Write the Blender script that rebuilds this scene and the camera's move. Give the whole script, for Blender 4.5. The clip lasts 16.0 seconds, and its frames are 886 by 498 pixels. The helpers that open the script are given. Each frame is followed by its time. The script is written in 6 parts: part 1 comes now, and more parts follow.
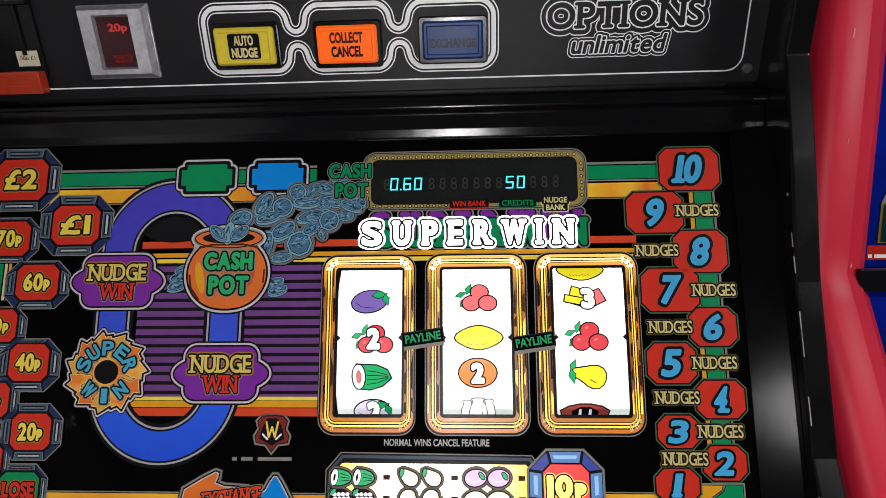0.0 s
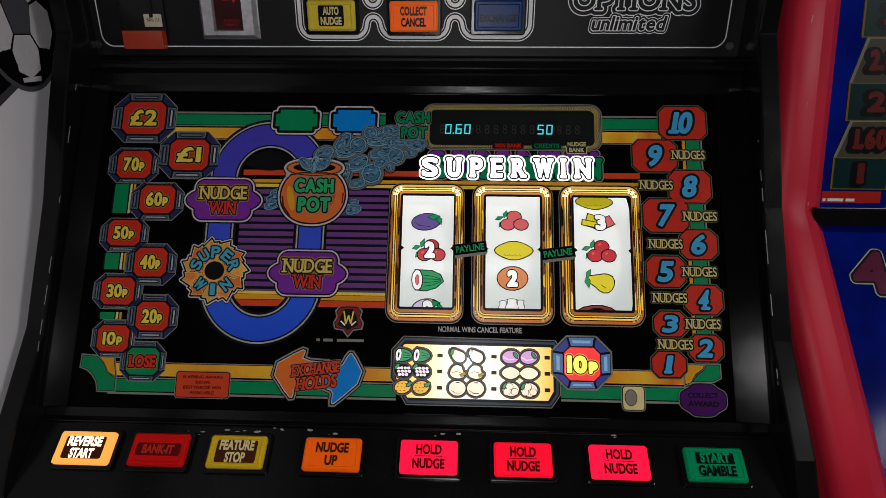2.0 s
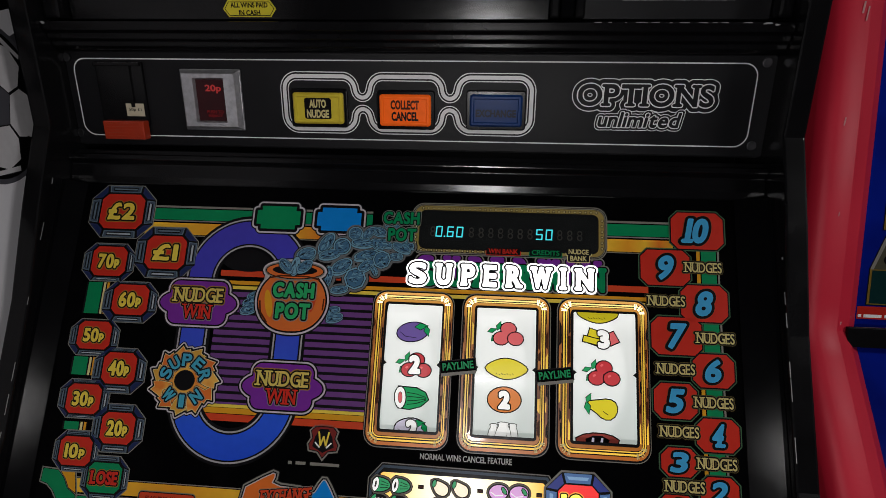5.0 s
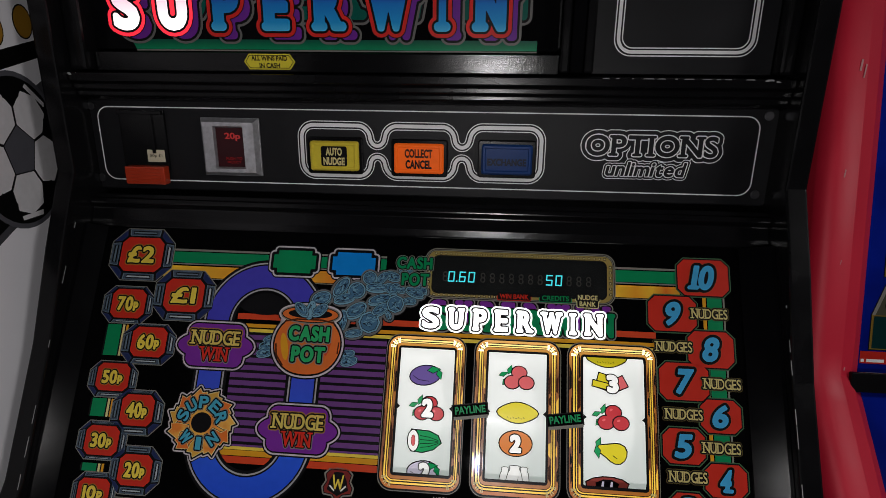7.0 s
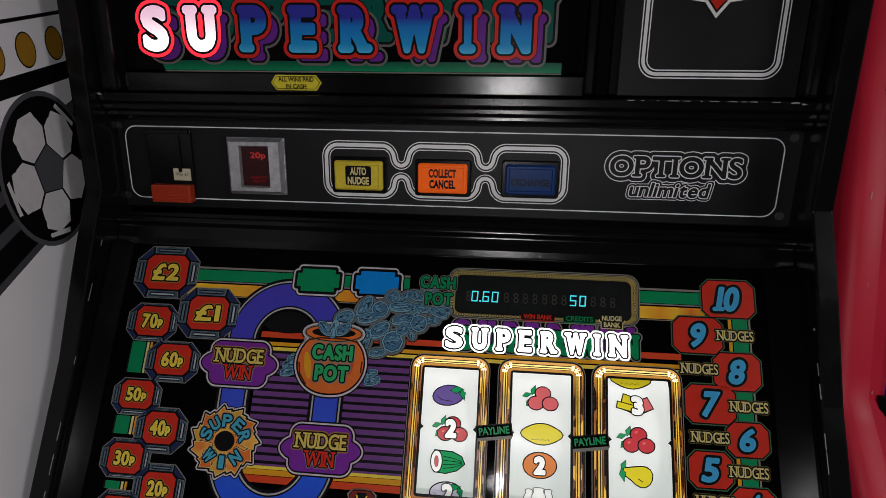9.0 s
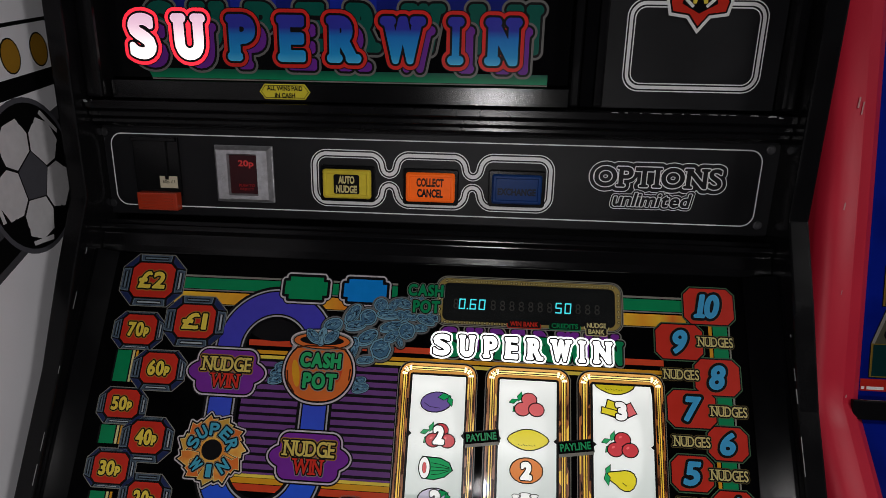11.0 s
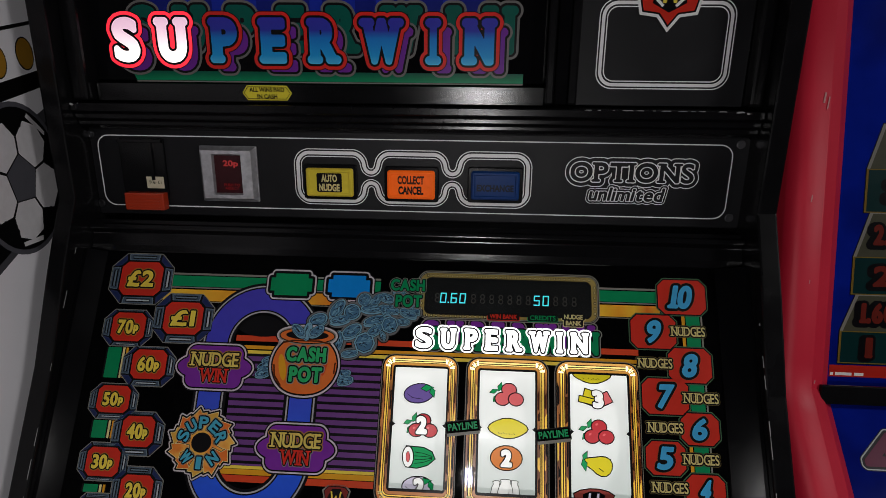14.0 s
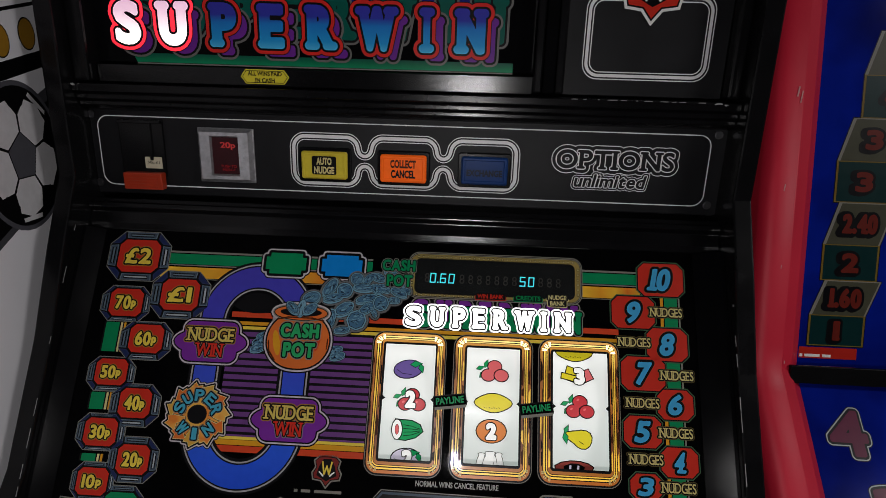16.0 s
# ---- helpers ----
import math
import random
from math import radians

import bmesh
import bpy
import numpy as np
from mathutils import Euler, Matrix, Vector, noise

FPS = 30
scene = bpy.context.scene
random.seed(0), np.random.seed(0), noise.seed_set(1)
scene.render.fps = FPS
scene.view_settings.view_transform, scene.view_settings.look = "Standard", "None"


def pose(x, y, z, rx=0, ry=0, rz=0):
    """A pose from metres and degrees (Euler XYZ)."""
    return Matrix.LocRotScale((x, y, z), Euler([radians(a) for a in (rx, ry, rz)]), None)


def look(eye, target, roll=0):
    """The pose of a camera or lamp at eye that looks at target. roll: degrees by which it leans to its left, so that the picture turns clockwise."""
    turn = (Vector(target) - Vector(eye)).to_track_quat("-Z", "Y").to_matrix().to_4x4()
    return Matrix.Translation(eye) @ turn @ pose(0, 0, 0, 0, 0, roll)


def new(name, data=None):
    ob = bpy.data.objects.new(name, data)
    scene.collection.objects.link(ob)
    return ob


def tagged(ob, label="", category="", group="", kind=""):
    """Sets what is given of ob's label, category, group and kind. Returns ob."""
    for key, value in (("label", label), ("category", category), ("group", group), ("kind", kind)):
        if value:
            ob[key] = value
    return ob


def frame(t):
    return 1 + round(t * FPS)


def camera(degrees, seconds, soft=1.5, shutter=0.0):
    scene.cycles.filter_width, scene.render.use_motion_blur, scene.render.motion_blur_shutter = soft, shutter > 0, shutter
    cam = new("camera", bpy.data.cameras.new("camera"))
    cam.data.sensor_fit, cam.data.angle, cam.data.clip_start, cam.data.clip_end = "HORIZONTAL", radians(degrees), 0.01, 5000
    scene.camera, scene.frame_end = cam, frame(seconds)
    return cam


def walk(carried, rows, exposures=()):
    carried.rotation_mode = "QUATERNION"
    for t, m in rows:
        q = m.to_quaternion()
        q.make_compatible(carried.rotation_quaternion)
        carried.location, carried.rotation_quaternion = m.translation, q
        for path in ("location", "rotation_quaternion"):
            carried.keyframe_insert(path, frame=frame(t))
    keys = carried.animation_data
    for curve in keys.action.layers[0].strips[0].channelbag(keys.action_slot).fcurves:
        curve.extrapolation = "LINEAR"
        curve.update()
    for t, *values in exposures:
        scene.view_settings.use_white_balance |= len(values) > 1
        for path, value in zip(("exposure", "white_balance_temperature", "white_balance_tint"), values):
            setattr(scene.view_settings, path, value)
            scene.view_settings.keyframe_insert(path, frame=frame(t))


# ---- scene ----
import numpy as np

cam = camera(74.3, 16.0, soft=0.75)
BASE_Z, SLOPE = 1.08, 31.0
# the reel glass leans back by SLOPE; its own frame: x right, z up the glass, -y to the player
GLASS = pose(0, 0, BASE_Z, -SLOPE, 0, 0)
PATH = [
    (0, (0.119, -0.455, 0.061), (0.015, 1.515, 0.391), -0.2),
    (0.5, (0.086, -0.503, 0.01), (-0.046, 1.465, 0.344), 1.0),
    (1, (0.08, -0.531, -0.016), (-0.052, 1.431, 0.345), 0.6),
    (1.5, (0.076, -0.549, -0.035), (-0.024, 1.416, 0.326), 0.6),
    (2, (0.073, -0.559, -0.036), (0.003, 1.407, 0.328), 1.2),
    (2.5, (0.084, -0.556, -0.016), (-0.006, 1.403, 0.379), 1.5),
    (3, (0.085, -0.551, -0.003), (-0.033, 1.401, 0.416), 1.8),
    (3.5, (0.077, -0.547, 0.005), (-0.039, 1.41, 0.401), 2.2),
    (4, (0.097, -0.548, 0.016), (0.029, 1.421, 0.36), 1.6),
    (4.5, (0.128, -0.531, 0.04), (0.012, 1.431, 0.412), 1.6),
    (5, (0.107, -0.529, 0.059), (-0.065, 1.418, 0.482), 3.1),
    (5.2, (0.101, -0.529, 0.068), (-0.068, 1.419, 0.491), 3.1),
    (7.3, (0.093, -0.552, 0.079), (-0.081, 1.376, 0.583), 3.4),
    (7.5, (0.091, -0.552, 0.077), (-0.089, 1.372, 0.593), 3.5),
    (8, (0.086, -0.554, 0.081), (-0.112, 1.367, 0.601), 3.3),
    (8.5, (0.079, -0.555, 0.083), (-0.117, 1.365, 0.607), 3.7),
    (9, (0.079, -0.554, 0.085), (-0.118, 1.366, 0.609), 3.8),
    (9.2, (0.077, -0.556, 0.089), (-0.125, 1.367, 0.598), 3.4),
    (11.5, (0.073, -0.564, 0.087), (-0.045, 1.357, 0.632), 3.4),
    (12, (0.077, -0.568, 0.092), (-0.027, 1.359, 0.62), 3.0),
    (12.5, (0.083, -0.569, 0.087), (-0.002, 1.365, 0.589), 2.3),
    (13, (0.08, -0.572, 0.078), (-0.025, 1.356, 0.6), 2.4),
    (13.5, (0.077, -0.574, 0.08), (-0.028, 1.351, 0.613), 2.2),
    (14, (0.089, -0.577, 0.086), (-0.03, 1.351, 0.604), 2.5),
    (14.5, (0.08, -0.583, 0.083), (-0.022, 1.345, 0.604), 3.3),
    (15, (0.082, -0.585, 0.081), (-0.015, 1.35, 0.578), 3.4),
    (15.5, (0.087, -0.588, 0.074), (0.003, 1.345, 0.583), 2.6),
    (16, (0.089, -0.595, 0.066), (0.01, 1.338, 0.573), 3.0),
]
walk(cam, [(t, GLASS @ look(eye, target, roll)) for t, eye, target, roll in PATH],
     exposures=[(0, 0.9), (0.3, 0.6), (0.6, 0.3), (1.0, 0.1), (1.5, 0.0), (16, 0.0)])


# ---- light ----
world = bpy.data.worlds.new("world")
scene.world = world
world.use_nodes = True
world.node_tree.nodes["Background"].inputs[0].default_value = (0.55, 0.62, 0.75, 1)
world.node_tree.nodes["Background"].inputs[1].default_value = 0.02


def area_lamp(name, m, size_x, size_y, watts, tint):
    data = bpy.data.lights.new(name, "AREA")
    data.shape, data.size, data.size_y, data.energy, data.color = "RECTANGLE", size_x, size_y, watts, tint
    ob = new(name, data)
    ob.matrix_world = m
    return ob


# added unseen lamps: soft room fill, the east one for the white machine's side
area_lamp("unseen_fill_west", pose(-2.05, -1.5, 2.555), 1.0, 0.22, 14, (1.0, 0.96, 0.96))
area_lamp("unseen_fill_east", pose(2.2, -1.35, 2.555), 0.8, 0.22, 38, (1.0, 0.97, 0.97))
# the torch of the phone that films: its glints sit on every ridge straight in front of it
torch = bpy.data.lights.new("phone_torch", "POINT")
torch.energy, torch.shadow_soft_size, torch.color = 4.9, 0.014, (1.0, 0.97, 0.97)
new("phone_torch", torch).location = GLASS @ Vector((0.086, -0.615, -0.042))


# ---- materials ----
def srgb(r, g, b):
    return tuple(((c / 255 + 0.055) / 1.055) ** 2.4 if c > 10 else c / 255 / 12.92 for c in (r, g, b))


MATS = {}


def material(name, color, rough=0.4, metal=0.0, coat=0.0, vary=0.12, scale=60.0, bump=0.0, bump_scale=900.0, glow=None, strength=0.0, glow_ramp=None, color_ramp=None, ramp_axis=2, mottled=None, shine=0.5):
    """A node material: colour with fine and broad noise, relief, coat and, for lit things, glow."""
    if name in MATS:
        return MATS[name]
    m = bpy.data.materials.new(name)
    m.use_nodes = True
    nt = m.node_tree
    b = nt.nodes["Principled BSDF"]
    link = nt.links.new
    tc = nt.nodes.new("ShaderNodeTexCoord")
    fine = nt.nodes.new("ShaderNodeTexNoise")
    fine.inputs["Scale"].default_value, fine.inputs["Detail"].default_value = scale, 6
    broad = nt.nodes.new("ShaderNodeTexNoise")
    broad.inputs["Scale"].default_value, broad.inputs["Detail"].default_value = scale / 9, 3
    link(tc.outputs["Object"], fine.inputs["Vector"])
    link(tc.outputs["Object"], broad.inputs["Vector"])
    add = nt.nodes.new("ShaderNodeMath")
    add.operation = "ADD"
    link(fine.outputs["Fac"], add.inputs[0])
    link(broad.outputs["Fac"], add.inputs[1])
    span = nt.nodes.new("ShaderNodeMapRange")
    span.inputs["From Min"].default_value, span.inputs["From Max"].default_value = 0.55, 1.45
    span.inputs["To Min"].default_value, span.inputs["To Max"].default_value = 1 - vary, 1 + vary
    link(add.outputs[0], span.inputs["Value"])
    mul = nt.nodes.new("ShaderNodeVectorMath")
    mul.operation = "SCALE"
    mul.inputs[0].default_value = color
    link(span.outputs[0], mul.inputs["Scale"])

    def ramp_node(stops):
        sep = nt.nodes.new("ShaderNodeSeparateXYZ")
        link(tc.outputs["Generated"], sep.inputs[0])
        r = nt.nodes.new("ShaderNodeValToRGB")
        while len(r.color_ramp.elements) < len(stops):
            r.color_ramp.elements.new(0.5)
        for e, (pos, c) in zip(r.color_ramp.elements, stops):
            e.position, e.color = pos, (*c, 1)
        link(sep.outputs[ramp_axis], r.inputs[0])
        return r

    if color_ramp:
        r = ramp_node(color_ramp)
        link(r.outputs[0], mul.inputs[0])
    if mottled:
        mix = nt.nodes.new("ShaderNodeMix")
        mix.data_type = "RGBA"
        n2 = nt.nodes.new("ShaderNodeTexNoise")
        n2.inputs["Scale"].default_value, n2.inputs["Detail"].default_value = mottled[1], 4
        link(tc.outputs["Object"], n2.inputs["Vector"])
        mr = nt.nodes.new("ShaderNodeMapRange")
        mr.inputs["From Min"].default_value, mr.inputs["From Max"].default_value = 0.4, 0.62
        link(n2.outputs["Fac"], mr.inputs["Value"])
        link(mr.outputs[0], mix.inputs["Factor"])
        link(mul.outputs[0], mix.inputs["A"])
        mix.inputs["B"].default_value = (*mottled[0], 1)
        link(mix.outputs["Result"], b.inputs["Base Color"])
    else:
        link(mul.outputs[0], b.inputs["Base Color"])
    rr = nt.nodes.new("ShaderNodeMapRange")
    rr.inputs["To Min"].default_value, rr.inputs["To Max"].default_value = max(0.02, rough * 0.75), min(1, rough * 1.3)
    link(fine.outputs["Fac"], rr.inputs["Value"])
    link(rr.outputs[0], b.inputs["Roughness"])
    b.inputs["Metallic"].default_value = metal
    b.inputs["Specular IOR Level"].default_value = shine
    b.inputs["Coat Weight"].default_value, b.inputs["Coat Roughness"].default_value = coat, 0.06
    if bump:
        n3 = nt.nodes.new("ShaderNodeTexNoise")
        n3.inputs["Scale"].default_value, n3.inputs["Detail"].default_value = bump_scale, 3
        link(tc.outputs["Object"], n3.inputs["Vector"])
        bn = nt.nodes.new("ShaderNodeBump")
        bn.inputs["Strength"].default_value, bn.inputs["Distance"].default_value = bump, 0.001
        link(n3.outputs["Fac"], bn.inputs["Height"])
        link(bn.outputs[0], b.inputs["Normal"])
    if glow:
        b.inputs["Emission Color"].default_value = (*glow, 1)
        b.inputs["Emission Strength"].default_value = strength
        if glow_ramp:
            r = ramp_node(glow_ramp)
            link(r.outputs[0], b.inputs["Emission Color"])
    MATS[name] = m
    return m


def ink(name, rgb, coat=0.5, vary=0.10):
    return material("ink_" + name, tuple(0.88 * c for c in srgb(*rgb)), 0.34, 0, 0, vary, 120, shine=0.12)


def lit(name, rgb, strength, body=None):
    c = srgb(*rgb)
    return material("lit_" + name, srgb(*(body or rgb)), 0.4, 0, 0.3, 0.05, 80, glow=c, strength=strength)


BLACK = material("black_moulded_plastic", (0.0040, 0.0040, 0.0045), 0.20, 0, 0.0, 0.3, 40, 0.020, 1100, shine=0.16)
GRAINED = material("grained_black_plastic", (0.0025, 0.0025, 0.003), 0.15, 0, 0.0, 0.3, 40, 0.06, 1300, shine=0.04)
LIP = material("glossy_black_lip", (0.0040, 0.0040, 0.0045), 0.15, 0, 0.0, 0.3, 40, 0.07, 1000, shine=0.20)
SATIN = material("satin_black_panel", (0.0078, 0.0078, 0.0090), 0.40, 0, 0.0, 0.3, 30, 0.2, 2200, shine=0.17)
GLASSBLACK = material("black_back_print", (0.003, 0.003, 0.0035), 0.06, 0, 0.0, 0.3, 30, shine=0.018)
WORN = material("scuffed_grey_edge", (0.22, 0.22, 0.22), 0.6, 0, 0, 0.5, 400)
CHROME = material("cast_chrome", (0.5, 0.5, 0.52), 0.38, 0.8, 0, 0.35, 200, 0.5, 500)
SCREW = material("steel_screw", (0.08, 0.08, 0.085), 0.4, 1, 0, 0.3, 300)
WHITE = ink("white", (226, 226, 224), 0.2)
LINE = ink("outline_grey", (126, 124, 116))
DARK = ink("dark", (10, 9, 12))
RED = ink("red", (190, 44, 30))
YELLOW = ink("yellow", (226, 200, 74))
CREAM = ink("cream", (214, 200, 140))
GREEN = ink("green", (4, 128, 78))
BAND_Y = ink("band_yellow", (208, 148, 30))
BAND_F = material("ink_band_fade", srgb(208, 148, 30), 0.34, 0, 0, 0.1, 120, shine=0.12, ramp_axis=0, color_ramp=[(0.0, srgb(222, 178, 50)), (0.35, srgb(206, 140, 34)), (0.6, srgb(214, 168, 46)), (0.8, srgb(196, 104, 30)), (1.0, srgb(212, 156, 40))])
BAND_R = ink("band_red", (196, 66, 34))
BLUE = ink("sky_blue", (36, 140, 205))
PLAQUE_B = ink("plaque_blue", (10, 126, 208))
NAVY = ink("facet_blue", (28, 40, 82))
STEEL = ink("facet_steel", (62, 76, 92))
PURPLE = ink("purple", (112, 40, 142))
STRIPE_P = ink("stripe_purple", (104, 62, 124))
ORANGE = ink("orange", (214, 108, 40))
POT_O = ink("pot_orange", (206, 104, 44))
COIN_B = ink("coin_blue", (64, 104, 132))
COIN_D = ink("coin_shadow", (22, 44, 70))
LOOP = material("ink_loop_blue", srgb(52, 60, 160), 0.34, 0, 0.0, 0.1, 120, shine=0.12, color_ramp=[(0.0, srgb(30, 70, 190)), (0.25, srgb(40, 84, 200)), (0.7, srgb(58, 58, 168)), (1.0, srgb(62, 56, 160))])
SUN = material("ink_sun_orange", srgb(206, 116, 44), 0.34, 0, 0.0, 0.15, 120, shine=0.12, mottled=(srgb(214, 160, 70), 60))
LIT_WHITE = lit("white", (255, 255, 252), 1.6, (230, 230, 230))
# light of hidden reel lamps painted as emission, rising towards the top
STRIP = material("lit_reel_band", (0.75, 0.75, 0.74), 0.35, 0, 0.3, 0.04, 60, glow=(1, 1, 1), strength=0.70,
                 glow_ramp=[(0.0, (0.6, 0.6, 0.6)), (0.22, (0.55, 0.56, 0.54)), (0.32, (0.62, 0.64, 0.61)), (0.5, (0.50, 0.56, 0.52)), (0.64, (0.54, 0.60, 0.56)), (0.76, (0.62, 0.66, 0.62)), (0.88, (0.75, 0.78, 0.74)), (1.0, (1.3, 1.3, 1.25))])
# frame glow painted as emission by height, strongest at the top; no lamps behind
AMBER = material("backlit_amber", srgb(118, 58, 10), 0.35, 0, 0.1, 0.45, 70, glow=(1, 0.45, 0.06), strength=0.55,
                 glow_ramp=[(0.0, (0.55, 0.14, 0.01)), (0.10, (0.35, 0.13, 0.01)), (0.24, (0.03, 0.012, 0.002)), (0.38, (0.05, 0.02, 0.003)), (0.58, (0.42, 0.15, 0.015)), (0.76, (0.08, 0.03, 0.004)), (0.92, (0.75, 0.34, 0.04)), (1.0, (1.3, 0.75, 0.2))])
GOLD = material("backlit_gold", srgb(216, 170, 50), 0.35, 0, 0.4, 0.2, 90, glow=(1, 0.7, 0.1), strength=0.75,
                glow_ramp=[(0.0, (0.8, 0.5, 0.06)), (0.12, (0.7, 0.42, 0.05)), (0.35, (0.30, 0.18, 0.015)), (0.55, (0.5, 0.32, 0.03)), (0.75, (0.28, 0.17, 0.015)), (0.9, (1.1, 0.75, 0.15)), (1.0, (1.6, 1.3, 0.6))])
TABLE = material("backlit_award_table", (0.75, 0.72, 0.55), 0.35, 0, 0.3, 0.04, 60, glow=(1, 0.9, 0.5), strength=0.72, ramp_axis=0,
                 color_ramp=[(0.0, srgb(236, 166, 40)), (0.2, srgb(236, 214, 130)), (0.45, srgb(236, 230, 206)), (0.7, srgb(238, 226, 180)), (0.88, srgb(236, 196, 70)), (1.0, srgb(230, 160, 36))],
                 glow_ramp=[(0.0, (0.85, 0.40, 0.03)), (0.14, (0.9, 0.72, 0.25)), (0.32, (1.05, 0.98, 0.85)), (0.55, (1.25, 1.2, 1.0)), (0.8, (1.05, 0.95, 0.6)), (1.0, (0.85, 0.52, 0.05))])
CYAN = lit("display_cyan", (64, 206, 214), 0.62)
DISPLAY = material("display_window", (0.008, 0.009, 0.009), 0.2, 0, 0.6, 0.3, 60)
DISPLAY_OFF = material("display_unlit_segments", (0.020, 0.019, 0.016), 0.35, 0, 0.3, 0.3, 60)


# ---- geometry helpers ----
def part(name, mesh, mats, parent, label=""):
    """Links mesh data, given in world metres, as one part under a thing or under a part."""
    if isinstance(mesh, bmesh.types.BMesh):
        bm, mesh = mesh, bpy.data.meshes.new(name)
        bm.to_mesh(mesh)
        bm.free()
    for m in (mats if isinstance(mats, (list, tuple)) else [mats]):
        mesh.materials.append(m)
    ob = new(name, mesh)
    if parent is not None:
        ob.parent = parent
        if parent.type == "EMPTY":
            ob.matrix_parent_inverse = Matrix.Translation(-parent.location)
    if label:
        ob["label"] = label
    return ob


def thing(name, at, label, category, group=""):
    ob = new(name)
    ob.location = at
    ob.empty_display_size = 0.1
    return tagged(ob, label, category, group)


def solid(pts, depth, m=None, bevel=0.0, segments=2):
    """A prism: an outline (u, v) in the panel m, from depth[0] to depth[1] towards the player."""
    bm = bmesh.new()
    m = m or Matrix()
    back = [bm.verts.new(m @ Vector((u, -depth[0], v))) for u, v in pts]
    front = [bm.verts.new(m @ Vector((u, -depth[1], v))) for u, v in pts]
    n = len(pts)
    bm.faces.new(front)
    bm.faces.new(back[::-1])
    for i in range(n):
        bm.faces.new((back[i], back[(i + 1) % n], front[(i + 1) % n], front[i]))
    bmesh.ops.recalc_face_normals(bm, faces=bm.faces[:])
    if bevel:
        bmesh.ops.bevel(bm, geom=[e for e in bm.edges if e.calc_face_angle(0) > 0.6], offset=bevel, segments=segments, affect="EDGES", profile=0.6)
    return bm


def bar_x(section, x0, x1, m=None, bevel=0.0):
    """A prism along x: section points (y, z) in the frame m."""
    bm = bmesh.new()
    m = m or Matrix()
    a = [bm.verts.new(m @ Vector((x0, y, z))) for y, z in section]
    b = [bm.verts.new(m @ Vector((x1, y, z))) for y, z in section]
    n = len(section)
    bm.faces.new(a)
    bm.faces.new(b[::-1])
    for i in range(n):
        bm.faces.new((a[i], b[i], b[(i + 1) % n], a[(i + 1) % n]))
    bmesh.ops.recalc_face_normals(bm, faces=bm.faces[:])
    if bevel:
        bmesh.ops.bevel(bm, geom=[e for e in bm.edges if e.calc_face_angle(0) > 0.3], offset=bevel, segments=2, affect="EDGES", profile=0.6)
    return bm


def rect(cx, cz, w, h):
    return [(cx - w / 2, cz - h / 2), (cx + w / 2, cz - h / 2), (cx + w / 2, cz + h / 2), (cx - w / 2, cz + h / 2)]


def octo(cx, cz, w, h, c):
    a, b = w / 2, h / 2
    return [(cx + x, cz + z) for x, z in ((-a + c, -b), (a - c, -b), (a, -b + c), (a, b - c), (a - c, b), (-a + c, b), (-a, b - c), (-a, -b + c))]


def rrect(cx, cz, w, h, r, n=5):
    out = []
    for k, (sx, sz) in enumerate(((1, -1), (1, 1), (-1, 1), (-1, -1))):
        for i in range(n + 1):
            a = radians(-90 + 90 * k + 90 * i / n)
            out.append((cx + sx * (w / 2 - r) + r * math.cos(a), cz + sz * (h / 2 - r) + r * math.sin(a)))
    return out


def ell(cx, cz, rx, rz, n=26, rot=0.0, a0=0.0, a1=360.0):
    out, c, s = [], math.cos(radians(rot)), math.sin(radians(rot))
    m = n if a1 - a0 >= 360 else n + 1
    for i in range(m):
        a = radians(a0 + (a1 - a0) * i / n)
        x, z = rx * math.cos(a), rz * math.sin(a)
        out.append((cx + x * c - z * s, cz + x * s + z * c))
    return out


def grow(pts, d):
    """The outline moved outwards by d (anticlockwise points)."""
    n, out = len(pts), []
    for i in range(n):
        p, q, r = Vector(pts[i - 1]), Vector(pts[i]), Vector(pts[(i + 1) % n])
        a, b = (q - p), (r - q)
        if a.length < 1e-9 or b.length < 1e-9:
            out.append(tuple(q))
            continue
        a, b = a.normalized(), b.normalized()
        na, nb = Vector((a.y, -a.x)), Vector((b.y, -b.x))
        k = na + nb
        k = k / max(0.35, k.dot(na)) if k.length > 1e-6 else na
        out.append(tuple(q + k * d))
    return out


def soften(pts, rounds=2):
    """Corners cut twice, which rounds an outline."""
    for _ in range(rounds):
        out = []
        for a, b in zip(pts, pts[1:] + pts[:1]):
            out += [(a[0] * 0.75 + b[0] * 0.25, a[1] * 0.75 + b[1] * 0.25), (a[0] * 0.25 + b[0] * 0.75, a[1] * 0.25 + b[1] * 0.75)]
        pts = out
    return pts


def turned(pts, cx, cz, deg):
    c, s = math.cos(radians(deg)), math.sin(radians(deg))
    return [(cx + (x - cx) * c - (z - cz) * s, cz + (x - cx) * s + (z - cz) * c) for x, z in pts]


GLYPHS = {}


